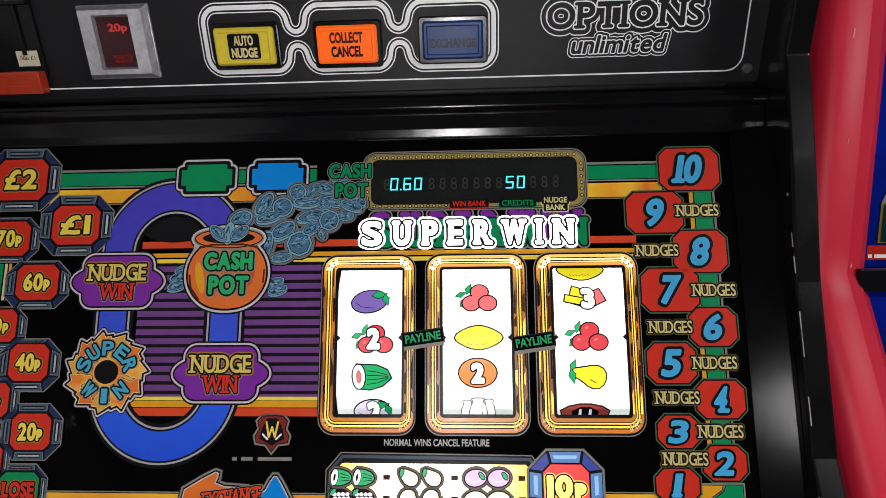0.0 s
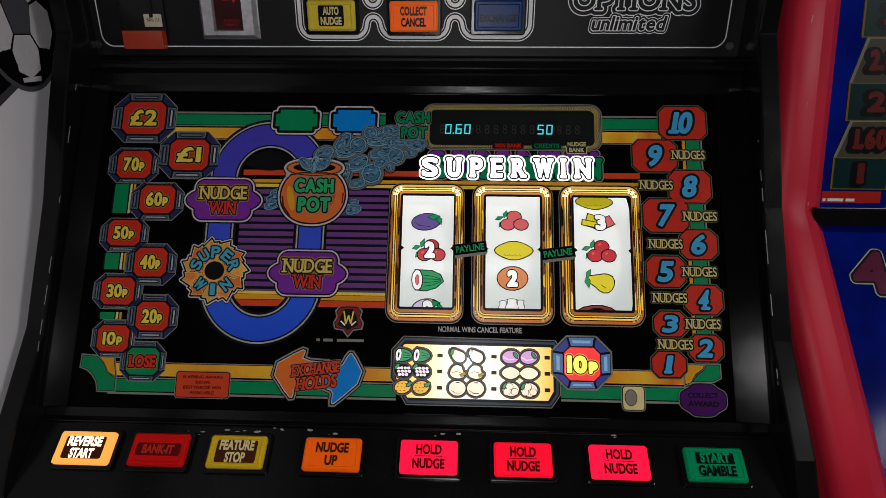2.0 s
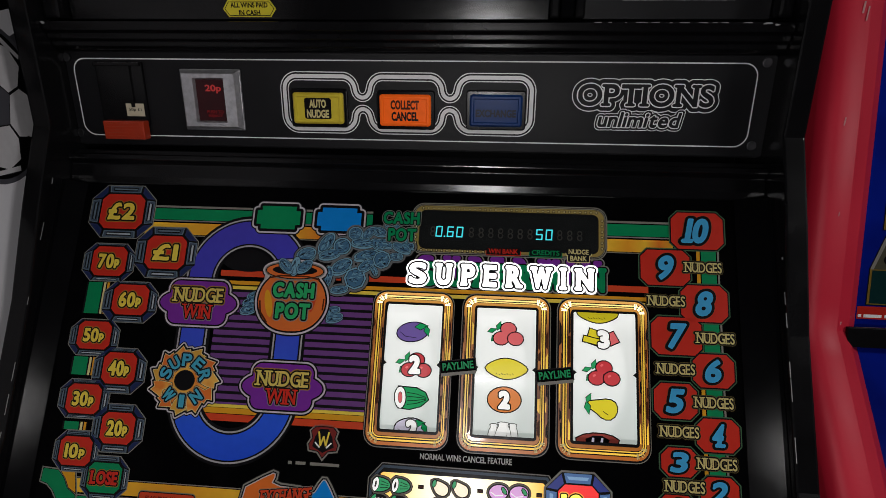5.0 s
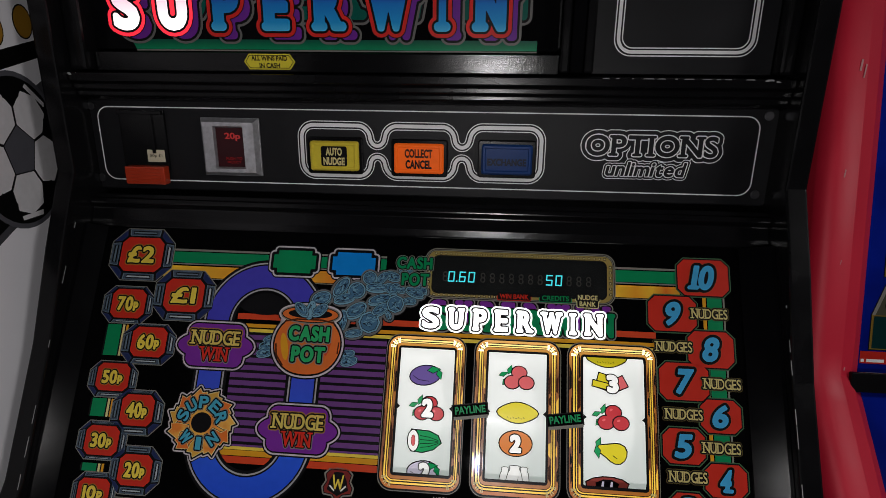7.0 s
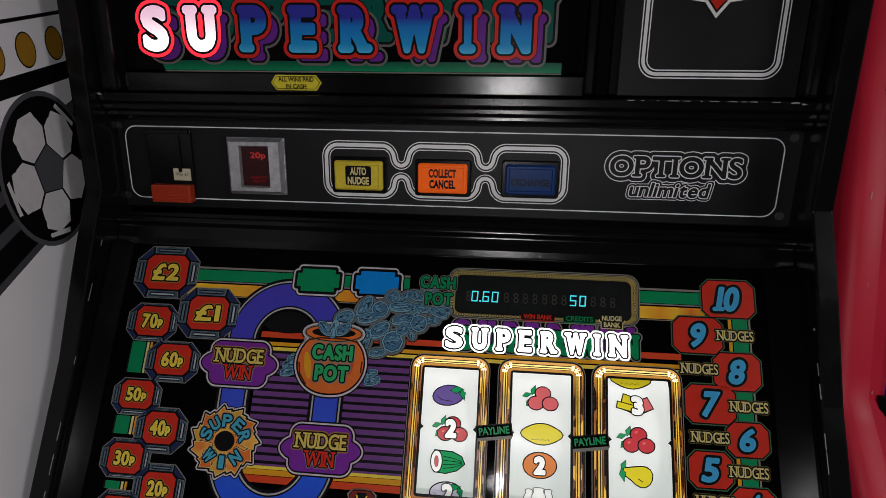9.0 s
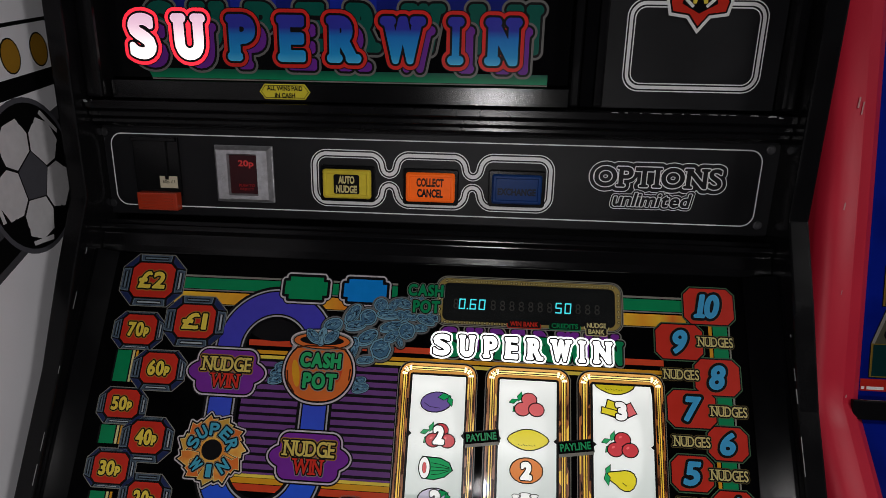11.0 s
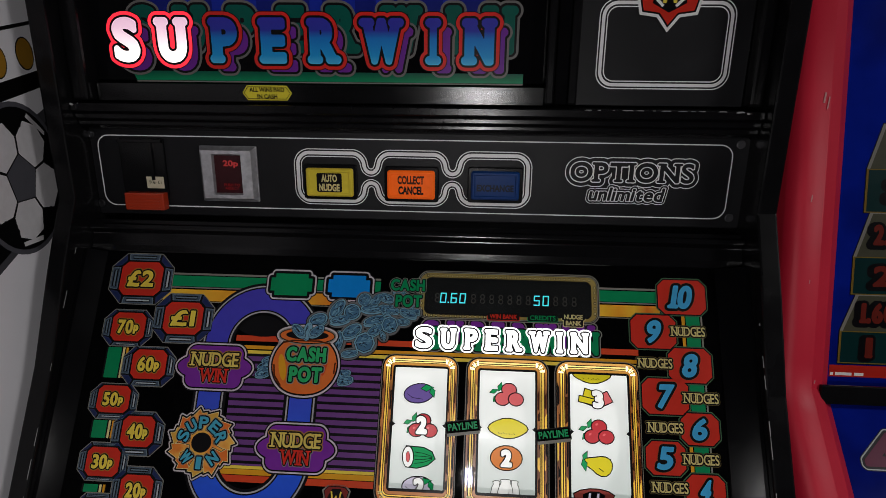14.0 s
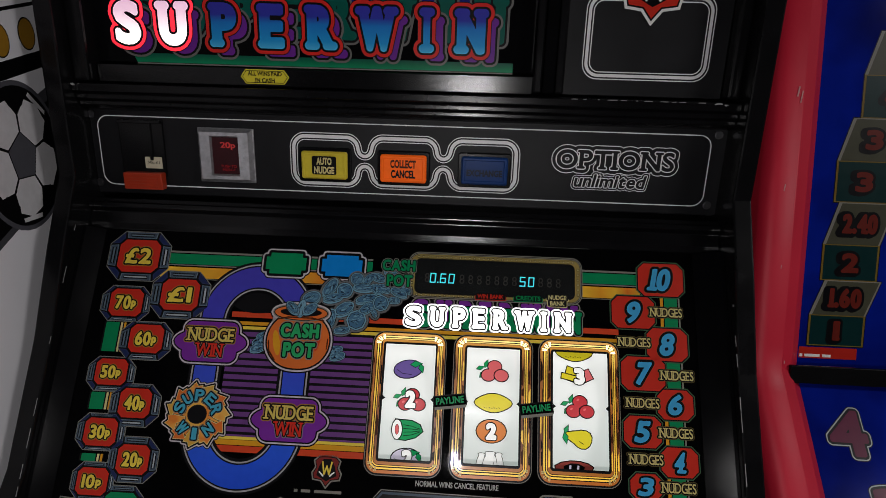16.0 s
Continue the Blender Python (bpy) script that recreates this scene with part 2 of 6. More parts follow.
def glyphs(text, fat):
    """Flat mesh of a text in the built-in font: vertices, faces and bounds."""
    key = (text, fat)
    if key not in GLYPHS:
        cu = bpy.data.curves.new("text", "FONT")
        cu.body, cu.size, cu.offset, cu.resolution_u, cu.align_x = text, 1.0, fat, 5, "CENTER"
        cu.space_line = 0.95
        ob = bpy.data.objects.new("text", cu)
        scene.collection.objects.link(ob)
        bpy.context.view_layer.update()
        me = bpy.data.meshes.new_from_object(ob)
        vs = [(v.co.x, v.co.y) for v in me.vertices]
        fs = [tuple(p.vertices) for p in me.polygons]
        bpy.data.objects.remove(ob)
        bpy.data.meshes.remove(me)
        bpy.data.curves.remove(cu)
        GLYPHS[key] = (vs, fs)
    return GLYPHS[key]


EDGES = {}


def glyph_edges(ch):
    """Boundary segments of one character in font units, baseline at zero, with its bounds."""
    if ch not in EDGES:
        vs, fs = glyphs(ch, 0.0)
        count = {}
        for f in fs:
            for p, q in zip(f, f[1:] + f[:1]):
                a, b = (tuple(round(c, 5) for c in vs[k]) for k in (p, q))
                if a != b:
                    count.setdefault((min(a, b), max(a, b)), []).append((a, b))
        xs, ys = [p[0] for p in vs], [p[1] for p in vs]
        EDGES[ch] = ([e[0] for e in count.values() if len(e) == 1], min(xs), max(xs), min(ys), max(ys))
    return EDGES[ch]


def outline_field(segs, xs, ys):
    """Signed distance from closed outlines on a grid, negative inside."""
    X, Y = np.meshgrid(xs, ys, indexing="ij")
    best, odd = np.full(X.shape, 1e9), np.zeros(X.shape, bool)
    for (ax, ay), (bx, by) in segs:
        dx, dy = bx - ax, by - ay
        ln = dx * dx + dy * dy
        if ln < 1e-16:
            continue
        t = np.clip(((X - ax) * dx + (Y - ay) * dy) / ln, 0, 1)
        best = np.minimum(best, (X - ax - t * dx) ** 2 + (Y - ay - t * dy) ** 2)
        if ay != by:
            odd ^= ((Y < ay) != (Y < by)) & (X < dx * (Y - ay) / dy + ax)
    return np.where(odd, -1.0, 1.0) * np.sqrt(best)


# crossings of a grid cell by its corners inside (1, 2, 4, 8): bottom, right, top, left
CROSS = {1: "BL", 2: "RB", 3: "RL", 4: "TR", 5: "BLTR", 6: "TB", 7: "TL", 8: "LT", 9: "BT", 10: "RBLT", 11: "RT", 12: "LR", 13: "BR", 14: "LB"}


def level_loops(D, xs, ys, level):
    """Closed outlines where the field D crosses the level, inside on the left."""
    ins = D < level
    code = ins[:-1, :-1] * 1 + ins[1:, :-1] * 2 + ins[1:, 1:] * 4 + ins[:-1, 1:] * 8
    nxt = {}
    for i, j in np.argwhere((code > 0) & (code < 15)):
        i, j = int(i), int(j)
        key = {"B": (0, i, j), "T": (0, i, j + 1), "L": (1, i, j), "R": (1, i + 1, j)}
        c = CROSS[int(code[i, j])]
        for k in range(0, len(c), 2):
            nxt[key[c[k]]] = key[c[k + 1]]

    def at(e):
        o, i, j = e
        a, b = D[i, j] - level, (D[i + 1, j] if o == 0 else D[i, j + 1]) - level
        t = min(0.98, max(0.02, a / (a - b)))
        return (xs[i] + t * (xs[i + 1] - xs[i]), ys[j]) if o == 0 else (xs[i], ys[j] + t * (ys[j + 1] - ys[j]))

    loops, tol = [], 0.06 * (xs[1] - xs[0])
    while nxt:
        start = next(iter(nxt))
        e, pts = start, []
        while e in nxt:
            pts.append(at(e))
            e = nxt.pop(e)
        keep = []
        for k, q in enumerate(pts):
            p, r = keep[-1] if keep else pts[-1], pts[(k + 1) % len(pts)]
            ln = math.hypot(r[0] - p[0], r[1] - p[1])
            if ln < 1e-9 or abs((q[0] - p[0]) * (r[1] - p[1]) - (q[1] - p[1]) * (r[0] - p[0])) / ln > tol:
                keep.append(q)
        if len(keep) > 2:
            loops.append(keep)
    return loops


def offsets(shapes, levels, cell=0.0004):
    """Closed outlines at given distances round a union of shapes."""
    xs = [p[0] for q in shapes for p in q]
    ys = [p[1] for q in shapes for p in q]
    m = max(levels) + 4 * cell
    gx, gy = np.arange(min(xs) - m, max(xs) + m, cell), np.arange(min(ys) - m, max(ys) + m, cell)
    D = np.minimum.reduce([outline_field(list(zip(q, q[1:] + q[:1])), gx, gy) for q in shapes])
    return [level_loops(D, gx, gy, lv) for lv in levels]


def loop_area(l):
    return sum(p[0] * q[1] - q[0] * p[1] for p, q in zip(l, l[1:] + l[:1])) / 2


def inside(x, y, loop):
    hit = False
    for (ax, ay), (bx, by) in zip(loop, loop[1:] + loop[:1]):
        if (ay > y) != (by > y) and x < (bx - ax) * (y - ay) / (by - ay) + ax:
            hit = not hit
    return hit


def filled(loops):
    """Outer loops, each joined to its holes by a slit, as plain polygons."""
    outer = [[loop_area(l), l, []] for l in loops if loop_area(l) > 0]
    for l in loops:
        home = [o for o in outer if inside(*l[0], o[1])] if loop_area(l) < 0 else []
        if home:
            min(home, key=lambda o: o[0])[2].append(l)
    out = []
    for _, l, holes in outer:
        holes = [h for h in holes if abs(loop_area(h)) > 1e-8]
        while holes:
            P = np.array(l)
            best = None
            for h in holes:
                Q = np.array(h)
                d = ((P[:, None] - Q[None]) ** 2).sum(2)
                k = int(d.argmin())
                if best is None or d.flat[k] < best[0]:
                    best = (d.flat[k], h, k // len(Q), k % len(Q))
            _, h, i, j = best
            holes.remove(h)
            l = l[:i + 1] + h[j:] + h[:j + 1] + l[i:]
        out.append(l)
    return out


SERIFS = {"N": "tl bl tr", "U": "tl tr", "P": "tl bl", "E": "tl bl", "R": "tl bl br", "W": "tl tr", "I": "tm bm", "D": "tl bl", "H": "tl bl tr br", "A": "bl br", "L": "tl bl", "X": "tl bl tr br", "T": "bm", "1": "br", "4": "br"}
FIELDS = {}


def word_field(body, w, h, fat, serif, reach):
    """Distance field of a word w wide and h high, fattened by fat, centred on zero."""
    key = (body, round(w, 5), round(h, 5), round(fat, 6), serif, round(reach, 5))
    if key in FIELDS:
        return FIELDS[key]
    chars, x, lo, hi = [], 0.0, 9.0, -9.0
    cap = 0.70
    gap = 0.055 + 2 * fat / h * cap
    for ch in body:
        if ch == " ":
            x += 0.25
            continue
        e, x0, x1, y0, y1 = glyph_edges(ch)
        k, up = (0.62, -y0 * 0.62) if ch == "p" and body[0] in "123456789" else (1.0, 0.0)
        chars.append((ch, e, k, x - x0 * k, up, x, x + (x1 - x0) * k, y0 * k + up, y1 * k + up))
        lo, hi = min(lo, y0 * k + up), max(hi, y1 * k + up)
        x += (x1 - x0) * k + gap
    x -= gap
    ky = (h - 2 * fat) / (hi - lo)
    ext = max(0.0, serif * 0.13 - 0.025) * ky if serif and (body[0] in SERIFS or body[-1] in SERIFS) else 0.0
    kx = (w - 2 * fat - 2 * ext) / x
    segs, bars = [], []
    for ch, e, k, sx, sy, x0, x1, y0, y1 in chars:
        for a, b in e:
            segs.append(tuple(((p[0] * k + sx - x / 2) * kx, (p[1] * k + sy - (lo + hi) / 2) * ky) for p in (a, b)))
        for c in (SERIFS.get(ch, "").split() if serif else ()):
            bx = {"l": x0 + 0.045, "m": (x0 + x1) / 2, "r": x1 - 0.045}[c[1]]
            by = y1 - 0.02 if c[0] == "t" else y0 + 0.02
            bars.append(((bx - x / 2) * kx, (by - (lo + hi) / 2) * ky))
    cell = min(0.0007, max(0.00022, h / 46))
    pad = reach + ext + 4 * cell
    xs = np.arange(-w / 2 - pad, w / 2 + pad + cell, cell)
    ys = np.arange(-h / 2 - pad, h / 2 + pad + cell, cell)
    D = outline_field(segs, xs, ys)
    X, Y = np.meshgrid(xs, ys, indexing="ij")
    for bx, by in bars:
        D = np.minimum(D, np.hypot(np.maximum(np.abs(X - bx) - serif * 0.13 * ky, 0), Y - by) - 0.020 * ky)
    FIELDS[key] = (xs, ys, D - fat)
    return FIELDS[key]


class Art:
    """Printed work on a panel: flat pieces in thin layers, one mesh with several inks."""

    def __init__(self, m, wrap=None):
        self.m, self.wrap = m, wrap
        self.v, self.f, self.k, self.mats = [], [], [], []

    def place(self, u, v, d):
        return self.m @ (self.wrap(u, v, d) if self.wrap else Vector((u, -d, v)))

    def slot(self, mat):
        if mat not in self.mats:
            self.mats.append(mat)
        return self.mats.index(mat)

    def depth(self, layer):
        return layer * 0.00025 + len(self.f) % 12 * 6e-6

    def poly(self, pts, layer, mat):
        d, i = self.depth(layer), len(self.v)
        self.v += [self.place(u, v, d) for u, v in pts]
        self.f.append(tuple(range(i, i + len(pts))))
        self.k.append(self.slot(mat))
        return self

    def ring(self, outer, inner, layer, mat):
        d, i, n, s = self.depth(layer), len(self.v), len(outer), self.slot(mat)
        self.v += [self.place(u, v, d) for u, v in list(outer) + list(inner)]
        for j in range(n):
            e = (j + 1) % n
            self.f.append((i + j, i + e, i + n + e, i + n + j))
            self.k.append(s)
        return self

    def stroke(self, pts, width, layer, mat):
        for p, q in zip(pts, pts[1:]):
            a = Vector(q) - Vector(p)
            if a.length < 1e-9:
                continue
            nrm = Vector((-a.y, a.x)).normalized() * width / 2
            ex = a.normalized() * width * 0.3
            p2, q2 = Vector(p) - ex, Vector(q) + ex
            self.poly([tuple(p2 - nrm), tuple(q2 - nrm), tuple(q2 + nrm), tuple(p2 + nrm)], layer, mat)
        return self

    def outlined(self, pts, layer, fill, edge, width=0.0009, rim=None, rim_width=0.0007):
        """A filled shape with a dark edge and, outside it, a pale rim."""
        if rim:
            self.poly(grow(pts, width + rim_width), layer, rim)
        self.poly(grow(pts, width), layer + 0.5, edge)
        return self.poly(pts, layer + 1, fill)

    def text(self, body, cx, cz, w, h, mat, layer, fat=0.02, rot=0.0, slant=0.0, ref=None):
        vs, fs = glyphs(body, fat)
        rv = glyphs(body, ref)[0] if ref is not None else vs
        x0, x1 = min(p[0] for p in rv), max(p[0] for p in rv)
        y0, y1 = min(p[1] for p in rv), max(p[1] for p in rv)
        kx, ky = w / (x1 - x0), h / (y1 - y0)
        c, s = math.cos(radians(rot)), math.sin(radians(rot))
        d, i, sl = self.depth(layer), len(self.v), self.slot(mat)
        for x, y in vs:
            y = (y - (y0 + y1) / 2) * ky
            x = (x - (x0 + x1) / 2) * kx + slant * y
            self.v.append(self.place(cx + x * c - y * s, cz + x * s + y * c, d))
        for q in fs:
            self.f.append(tuple(i + j for j in q))
            self.k.append(sl)
        return self

    def region(self, loops, layer, mat, cx=0.0, cz=0.0, rot=0.0, slant=0.0):
        """Fills closed outlines, holes left open."""
        d, sl = self.depth(layer), self.slot(mat)
        c, s = math.cos(radians(rot)), math.sin(radians(rot))
        for pts in filled(loops):
            i = len(self.v)
            for x, y in pts:
                x = x + slant * y
                self.v.append(self.place(cx + x * c - y * s, cz + x * s + y * c, d))
            self.f.append(tuple(range(i, i + len(pts))))
            self.k.append(sl)
        return self

    def swollen(self, body, cx, cz, w, h, steps, fat=0.03, rot=0.0, slant=0.0, serif=0.0):
        """A fat, round-cornered word in nested inks; steps are (reach in metres, ink, layer)."""
        em = h / 0.70
        xs, ys, D = word_field(body, w, h, fat * em, serif, max(r for r, _, _ in steps))
        for r, mat, layer in steps:
            self.region(level_loops(D, xs, ys, r), layer, mat, cx, cz, rot, slant)
        return self

    def lettering(self, body, cx, cz, w, h, fill, edge, layer, fat=0.03, border=0.035, rot=0.0, slant=0.0, rim=None, rim_border=0.07, serif=0.0):
        em = h / 0.70
        steps = [(rim_border * em, rim, layer)] if rim else []
        steps += [(border * em, edge, layer + 0.6)] if border else []
        return self.swollen(body, cx, cz, w, h, steps + [(0.0, fill, layer + 1.2)], fat, rot, slant, serif)

    def done(self, name, parent, label=""):
        me = bpy.data.meshes.new(name)
        me.from_pydata([tuple(p) for p in self.v], [], self.f)
        ob = part(name, me, self.mats, parent, label)
        me.polygons.foreach_set("material_index", self.k)
        me.update()
        return ob


# ---- the room ----
def room():
    carpet = material("dark_carpet", (0.035, 0.02, 0.03), 0.95, 0, 0, 0.5, 90, 0.6, 300, mottled=((0.02, 0.02, 0.05), 25))
    wall = material("dim_painted_wall", (0.045, 0.04, 0.05), 0.8, 0, 0, 0.12, 12, 0.2, 200)
    tile = material("ceiling_board", (0.10, 0.10, 0.10), 0.85, 0, 0, 0.1, 20, 0.3, 250)

    def slab(name, lo, hi, mat):
        bm = bmesh.new()
        bmesh.ops.create_cube(bm, size=1)
        bmesh.ops.transform(bm, matrix=Matrix.Translation([(a + b) / 2 for a, b in zip(lo, hi)]) @ Matrix.Diagonal([b - a for a, b in zip(lo, hi)] + [1]), verts=bm.verts)
        return tagged(part(name, bm, mat, None), kind="structure")

    slab("floor", (-2.6, -3.2, -0.1), (2.8, 0.95, 0), carpet)["label"] = "dark patterned carpet floor"
    slab("ceiling", (-2.6, -3.2, 2.6), (2.8, 0.95, 2.7), tile)["label"] = "plain ceiling boards"
    slab("wall_north", (-2.6, 0.95, 0), (2.8, 1.05, 2.6), wall)["label"] = "dim plain painted wall"
    slab("wall_south", (-2.6, -3.3, 0), (2.8, -3.2, 2.6), wall)["label"] = "dim plain painted wall"
    slab("wall_west", (-2.7, -3.3, 0), (-2.6, 1.05, 2.6), wall)["label"] = "dim plain painted wall"
    slab("wall_east", (2.8, -3.3, 0), (2.9, 1.05, 2.6), wall)["label"] = "dim plain painted wall"


room()

# ---- the fruit machine: cabinet ----
X0, X1 = -0.335, 0.368          # outer sides
FACE = 0.142                    # depth of the upright panels
UP = pose(0, FACE, 0)
SHELF = GLASS @ pose(0, -0.022, -0.124, -25, 0, 0)
machine = thing("fruit_machine", (0.015, 0.25, 0), "tall black fruit machine with three lit reels and bright printed glass", "fruit machine")

side = [(0.105, 1.95), (0.105, 1.335), (0.071, 1.266), (0.034, 1.183), (-0.026, 1.077), (-0.094, 1.003), (-0.118, 0.965), (-0.118, 0.93), (-0.05, 0.86), (-0.05, 0.03), (0.55, 0.03), (0.55, 1.95)]
part("side_panel", bar_x(side, X0, X0 + 0.018, None, 0.0018), BLACK, machine, "black moulded side with worn edges")
part("side_panel", bar_x(side, X1 - 0.018, X1, None, 0.0018), BLACK, machine, "black moulded side with worn edges")
IN0, IN1 = X0 + 0.0185, X1 - 0.0185
part("cabinet_back", bar_x([(0.2, 0.05), (0.54, 0.05), (0.54, 1.94), (0.2, 1.94)], IN0, IN1), SATIN, machine)
part("lower_door", bar_x([(-0.04, 0.05), (0.19, 0.05), (0.19, 0.86), (-0.04, 0.86)], IN0, IN1, None, 0.003), BLACK, machine)
part("plinth", bar_x([(-0.03, 0.0), (0.53, 0.0), (0.53, 0.045), (-0.03, 0.045)], X0 + 0.02, X1 - 0.02), BLACK, machine)
part("top_cap", bar_x([(0.11, 1.90), (0.19, 1.90), (0.19, 1.94), (0.11, 1.94)], IN0, IN1, None, 0.003), BLACK, machine)

# frame round the reel glass: bottom lip, top lip, sloped cheeks
part("bottom_lip", bar_x([(0.012, -0.0885), (-0.0030, -0.0885), (-0.0045, -0.0968), (-0.0115, -0.0998), (-0.0115, -0.101), (0.012, -0.101)], IN0, IN1, GLASS, 0.0006), LIP, machine, "grained black lip below the glass")
part("top_lip", bar_x([(0.004, 0.2285), (-0.0015, 0.2285), (-0.0042, 0.2352), (-0.0056, 0.2478), (-0.0127, 0.2500), (-0.0137, 0.2545), (-0.0067, 0.2575), (-0.0067, 0.262), (0.004, 0.266), (0.02, 0.266), (0.02, 0.2285)], IN0, IN1, GLASS, 0.0012), LIP, machine, "ribbed black lip above the glass")
for xs, xg, sgn in ((IN0, -0.2985, 1), (IN1, 0.3225, -1)):
    bm = bmesh.new()
    pts = [(xs, 0.004), (xs, -0.0130), (xs + sgn * 0.003, -0.0130), (xg, -0.0015), (xg, 0.004)]
    a = [bm.verts.new(GLASS @ Vector((x, y, -0.0880))) for x, y in pts]
    b = [bm.verts.new(GLASS @ Vector((x, y, 0.2280))) for x, y in pts]
    bm.faces.new(a)
    bm.faces.new(b[::-1])
    for i in range(5):
        bm.faces.new((a[i], b[i], b[(i + 1) % 5], a[(i + 1) % 5]))
    bmesh.ops.recalc_face_normals(bm, faces=bm.faces[:])
    part("cheek", bm, GRAINED, machine, "grained black sloping cheek beside the glass")

# button shelf and its nose
part("button_shelf", bar_x([(0.0, 0.0255), (0.0, -0.046), (0.006, -0.052), (0.03, -0.052), (0.03, 0.0255)], IN0, IN1, SHELF, 0.002), BLACK, machine, "scuffed black button shelf")
part("shelf_front", bar_x([(-0.101, 0.868), (-0.101, 0.945), (-0.060, 0.972), (0.05, 0.972), (0.05, 0.868)], IN0, IN1, None, 0.006), BLACK, machine)

# ---- push buttons ----
def push_button(m, u, v, cap_mat, w=0.050, h=0.0285, rise=0.0085, rows=(), plate=None, plate_mat=None, label="", ribs=False):
    hw, hh = w + 0.0075, h + 0.0075
    bz = part("push_button", solid(rrect(u, v, hw, hh, 0.003, 3), (-0.004, 0.0035), m, 0.0012), BLACK, machine, label)
    bm = bmesh.new()
    rings = []
    for inset, d in ((0.0, 0.002), (0.0, rise - 0.002), (0.0016, rise), (0.0034, rise), (0.0042, rise - 0.0010)):
        rings.append([bm.verts.new(m @ Vector((x, -d, z))) for x, z in rrect(u, v, w - 2 * inset, h - 2 * inset, max(0.0006, 0.0024 - inset * 0.4), 3)])
    for p, q in zip(rings, rings[1:]):
        for i in range(len(p)):
            bm.faces.new((p[i], p[(i + 1) % len(p)], q[(i + 1) % len(p)], q[i]))
    bm.faces.new(rings[-1])
    bmesh.ops.recalc_face_normals(bm, faces=bm.faces[:])
    part("cap", bm, cap_mat, bz)
    a = Art(m @ pose(0, -rise + 0.0007, 0))
    if plate:
        a.poly(rrect(u, v, plate[0], plate[1], 0.002, 3), 0, plate_mat)
    for body, dz, tw, th, mat in rows:
        a.text(body, u, v + dz * 1.08, tw * 0.93, th * 1.14, mat, 2, 0.045)
    if rows:
        a.done("legend", bz)
    return bz


def cap(name, rgb, strength, gl=None, alpha=0.0):
    return material("cap_" + name, srgb(*rgb), 0.30, 0, 0.0, 0.12, 150, 0.08, 500, shine=0.08, glow=srgb(*(gl or rgb)), strength=strength)


CAP_AMBER = cap("lit_amber", (220, 130, 40), 0.85, (255, 176, 84))
# red, green and orange caps get weak emission, put in to lift their colour
CAP_RED = cap("dark_red", (190, 16, 16), 0.05)
CAP_YELLOW = cap("yellow", (200, 166, 30), 0.0)
CAP_ORANGE = cap("orange", (214, 84, 10), 0.30)
CAP_PINK = cap("lit_pink_red", (214, 16, 40), 1.0, (250, 20, 62))
CAP_PINK2 = cap("lit_red", (214, 16, 40), 0.7, (236, 14, 44))
CAP_GREEN = cap("green", (0, 130, 82), 0.05)
CAP_OR2 = cap("collect_orange", (224, 92, 24), 0.25)
CAP_BLUE = cap("dark_blue", (16, 50, 104), 0.0)
CAP_YEL2 = cap("auto_yellow", (206, 186, 60), 0.0)
BROWN = ink("legend_brown", (70, 30, 8))
MAROON = ink("legend_maroon", (96, 8, 12))
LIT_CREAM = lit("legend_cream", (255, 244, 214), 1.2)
push_button(SHELF, -0.260, 0, CAP_AMBER, rows=(("REVERSE", 0.0048, 0.033, 0.0078, LIT_CREAM), ("START", -0.0048, 0.023, 0.0078, LIT_CREAM)), plate=(0.036, 0.0195), plate_mat=BROWN, label="lit amber push button")
push_button(SHELF, -0.193, 0, CAP_RED, rows=(("BANK-IT", -0.0, 0.030, 0.0068, RED), ), plate=(0.040, 0.011), plate_mat=MAROON, label="dark red push button with weak added glow")
push_button(SHELF, -0.1235, 0, CAP_YELLOW, rows=(("FEATURE", 0.0048, 0.033, 0.0078, CREAM), ("STOP", -0.0048, 0.019, 0.0078, CREAM)), plate=(0.036, 0.0195), plate_mat=BROWN, label="yellow push button with dark plate")
push_button(SHELF, -0.039, 0, CAP_ORANGE, rows=(("NUDGE", 0.005, 0.031, 0.0078, BROWN), ("UP", -0.005, 0.012, 0.0078, BROWN)), label="dull orange push button")
for ux, cm in ((0.0455, CAP_PINK), (0.127, CAP_PINK2), (0.2095, CAP_PINK)):
    b = push_button(SHELF, ux, 0, cm, rows=(("HOLD", 0.0055, 0.024, 0.0078, MAROON), ("_____", 0.0002, 0.026, 0.0005, MAROON), ("NUDGE", -0.0055, 0.030, 0.0078, MAROON)), label="glowing pink-red push button")
push_button(SHELF, 0.2905, 0, CAP_GREEN, rows=(("START", 0.0048, 0.027, 0.0075, CAP_GREEN), ("GAMBLE", -0.0052, 0.034, 0.0078, DARK)), label="green push button")
a = Art(SHELF @ pose(0, -0.0078, 0)).poly(rect(0.2905, 0.0048, 0.032, 0.0095), 1, DARK)
a.done("legend_plate", [o for o in machine.children if o.name.startswith("push_button")][-1])

# scuffs of bare paint on the shelf
rs = random.Random(4)
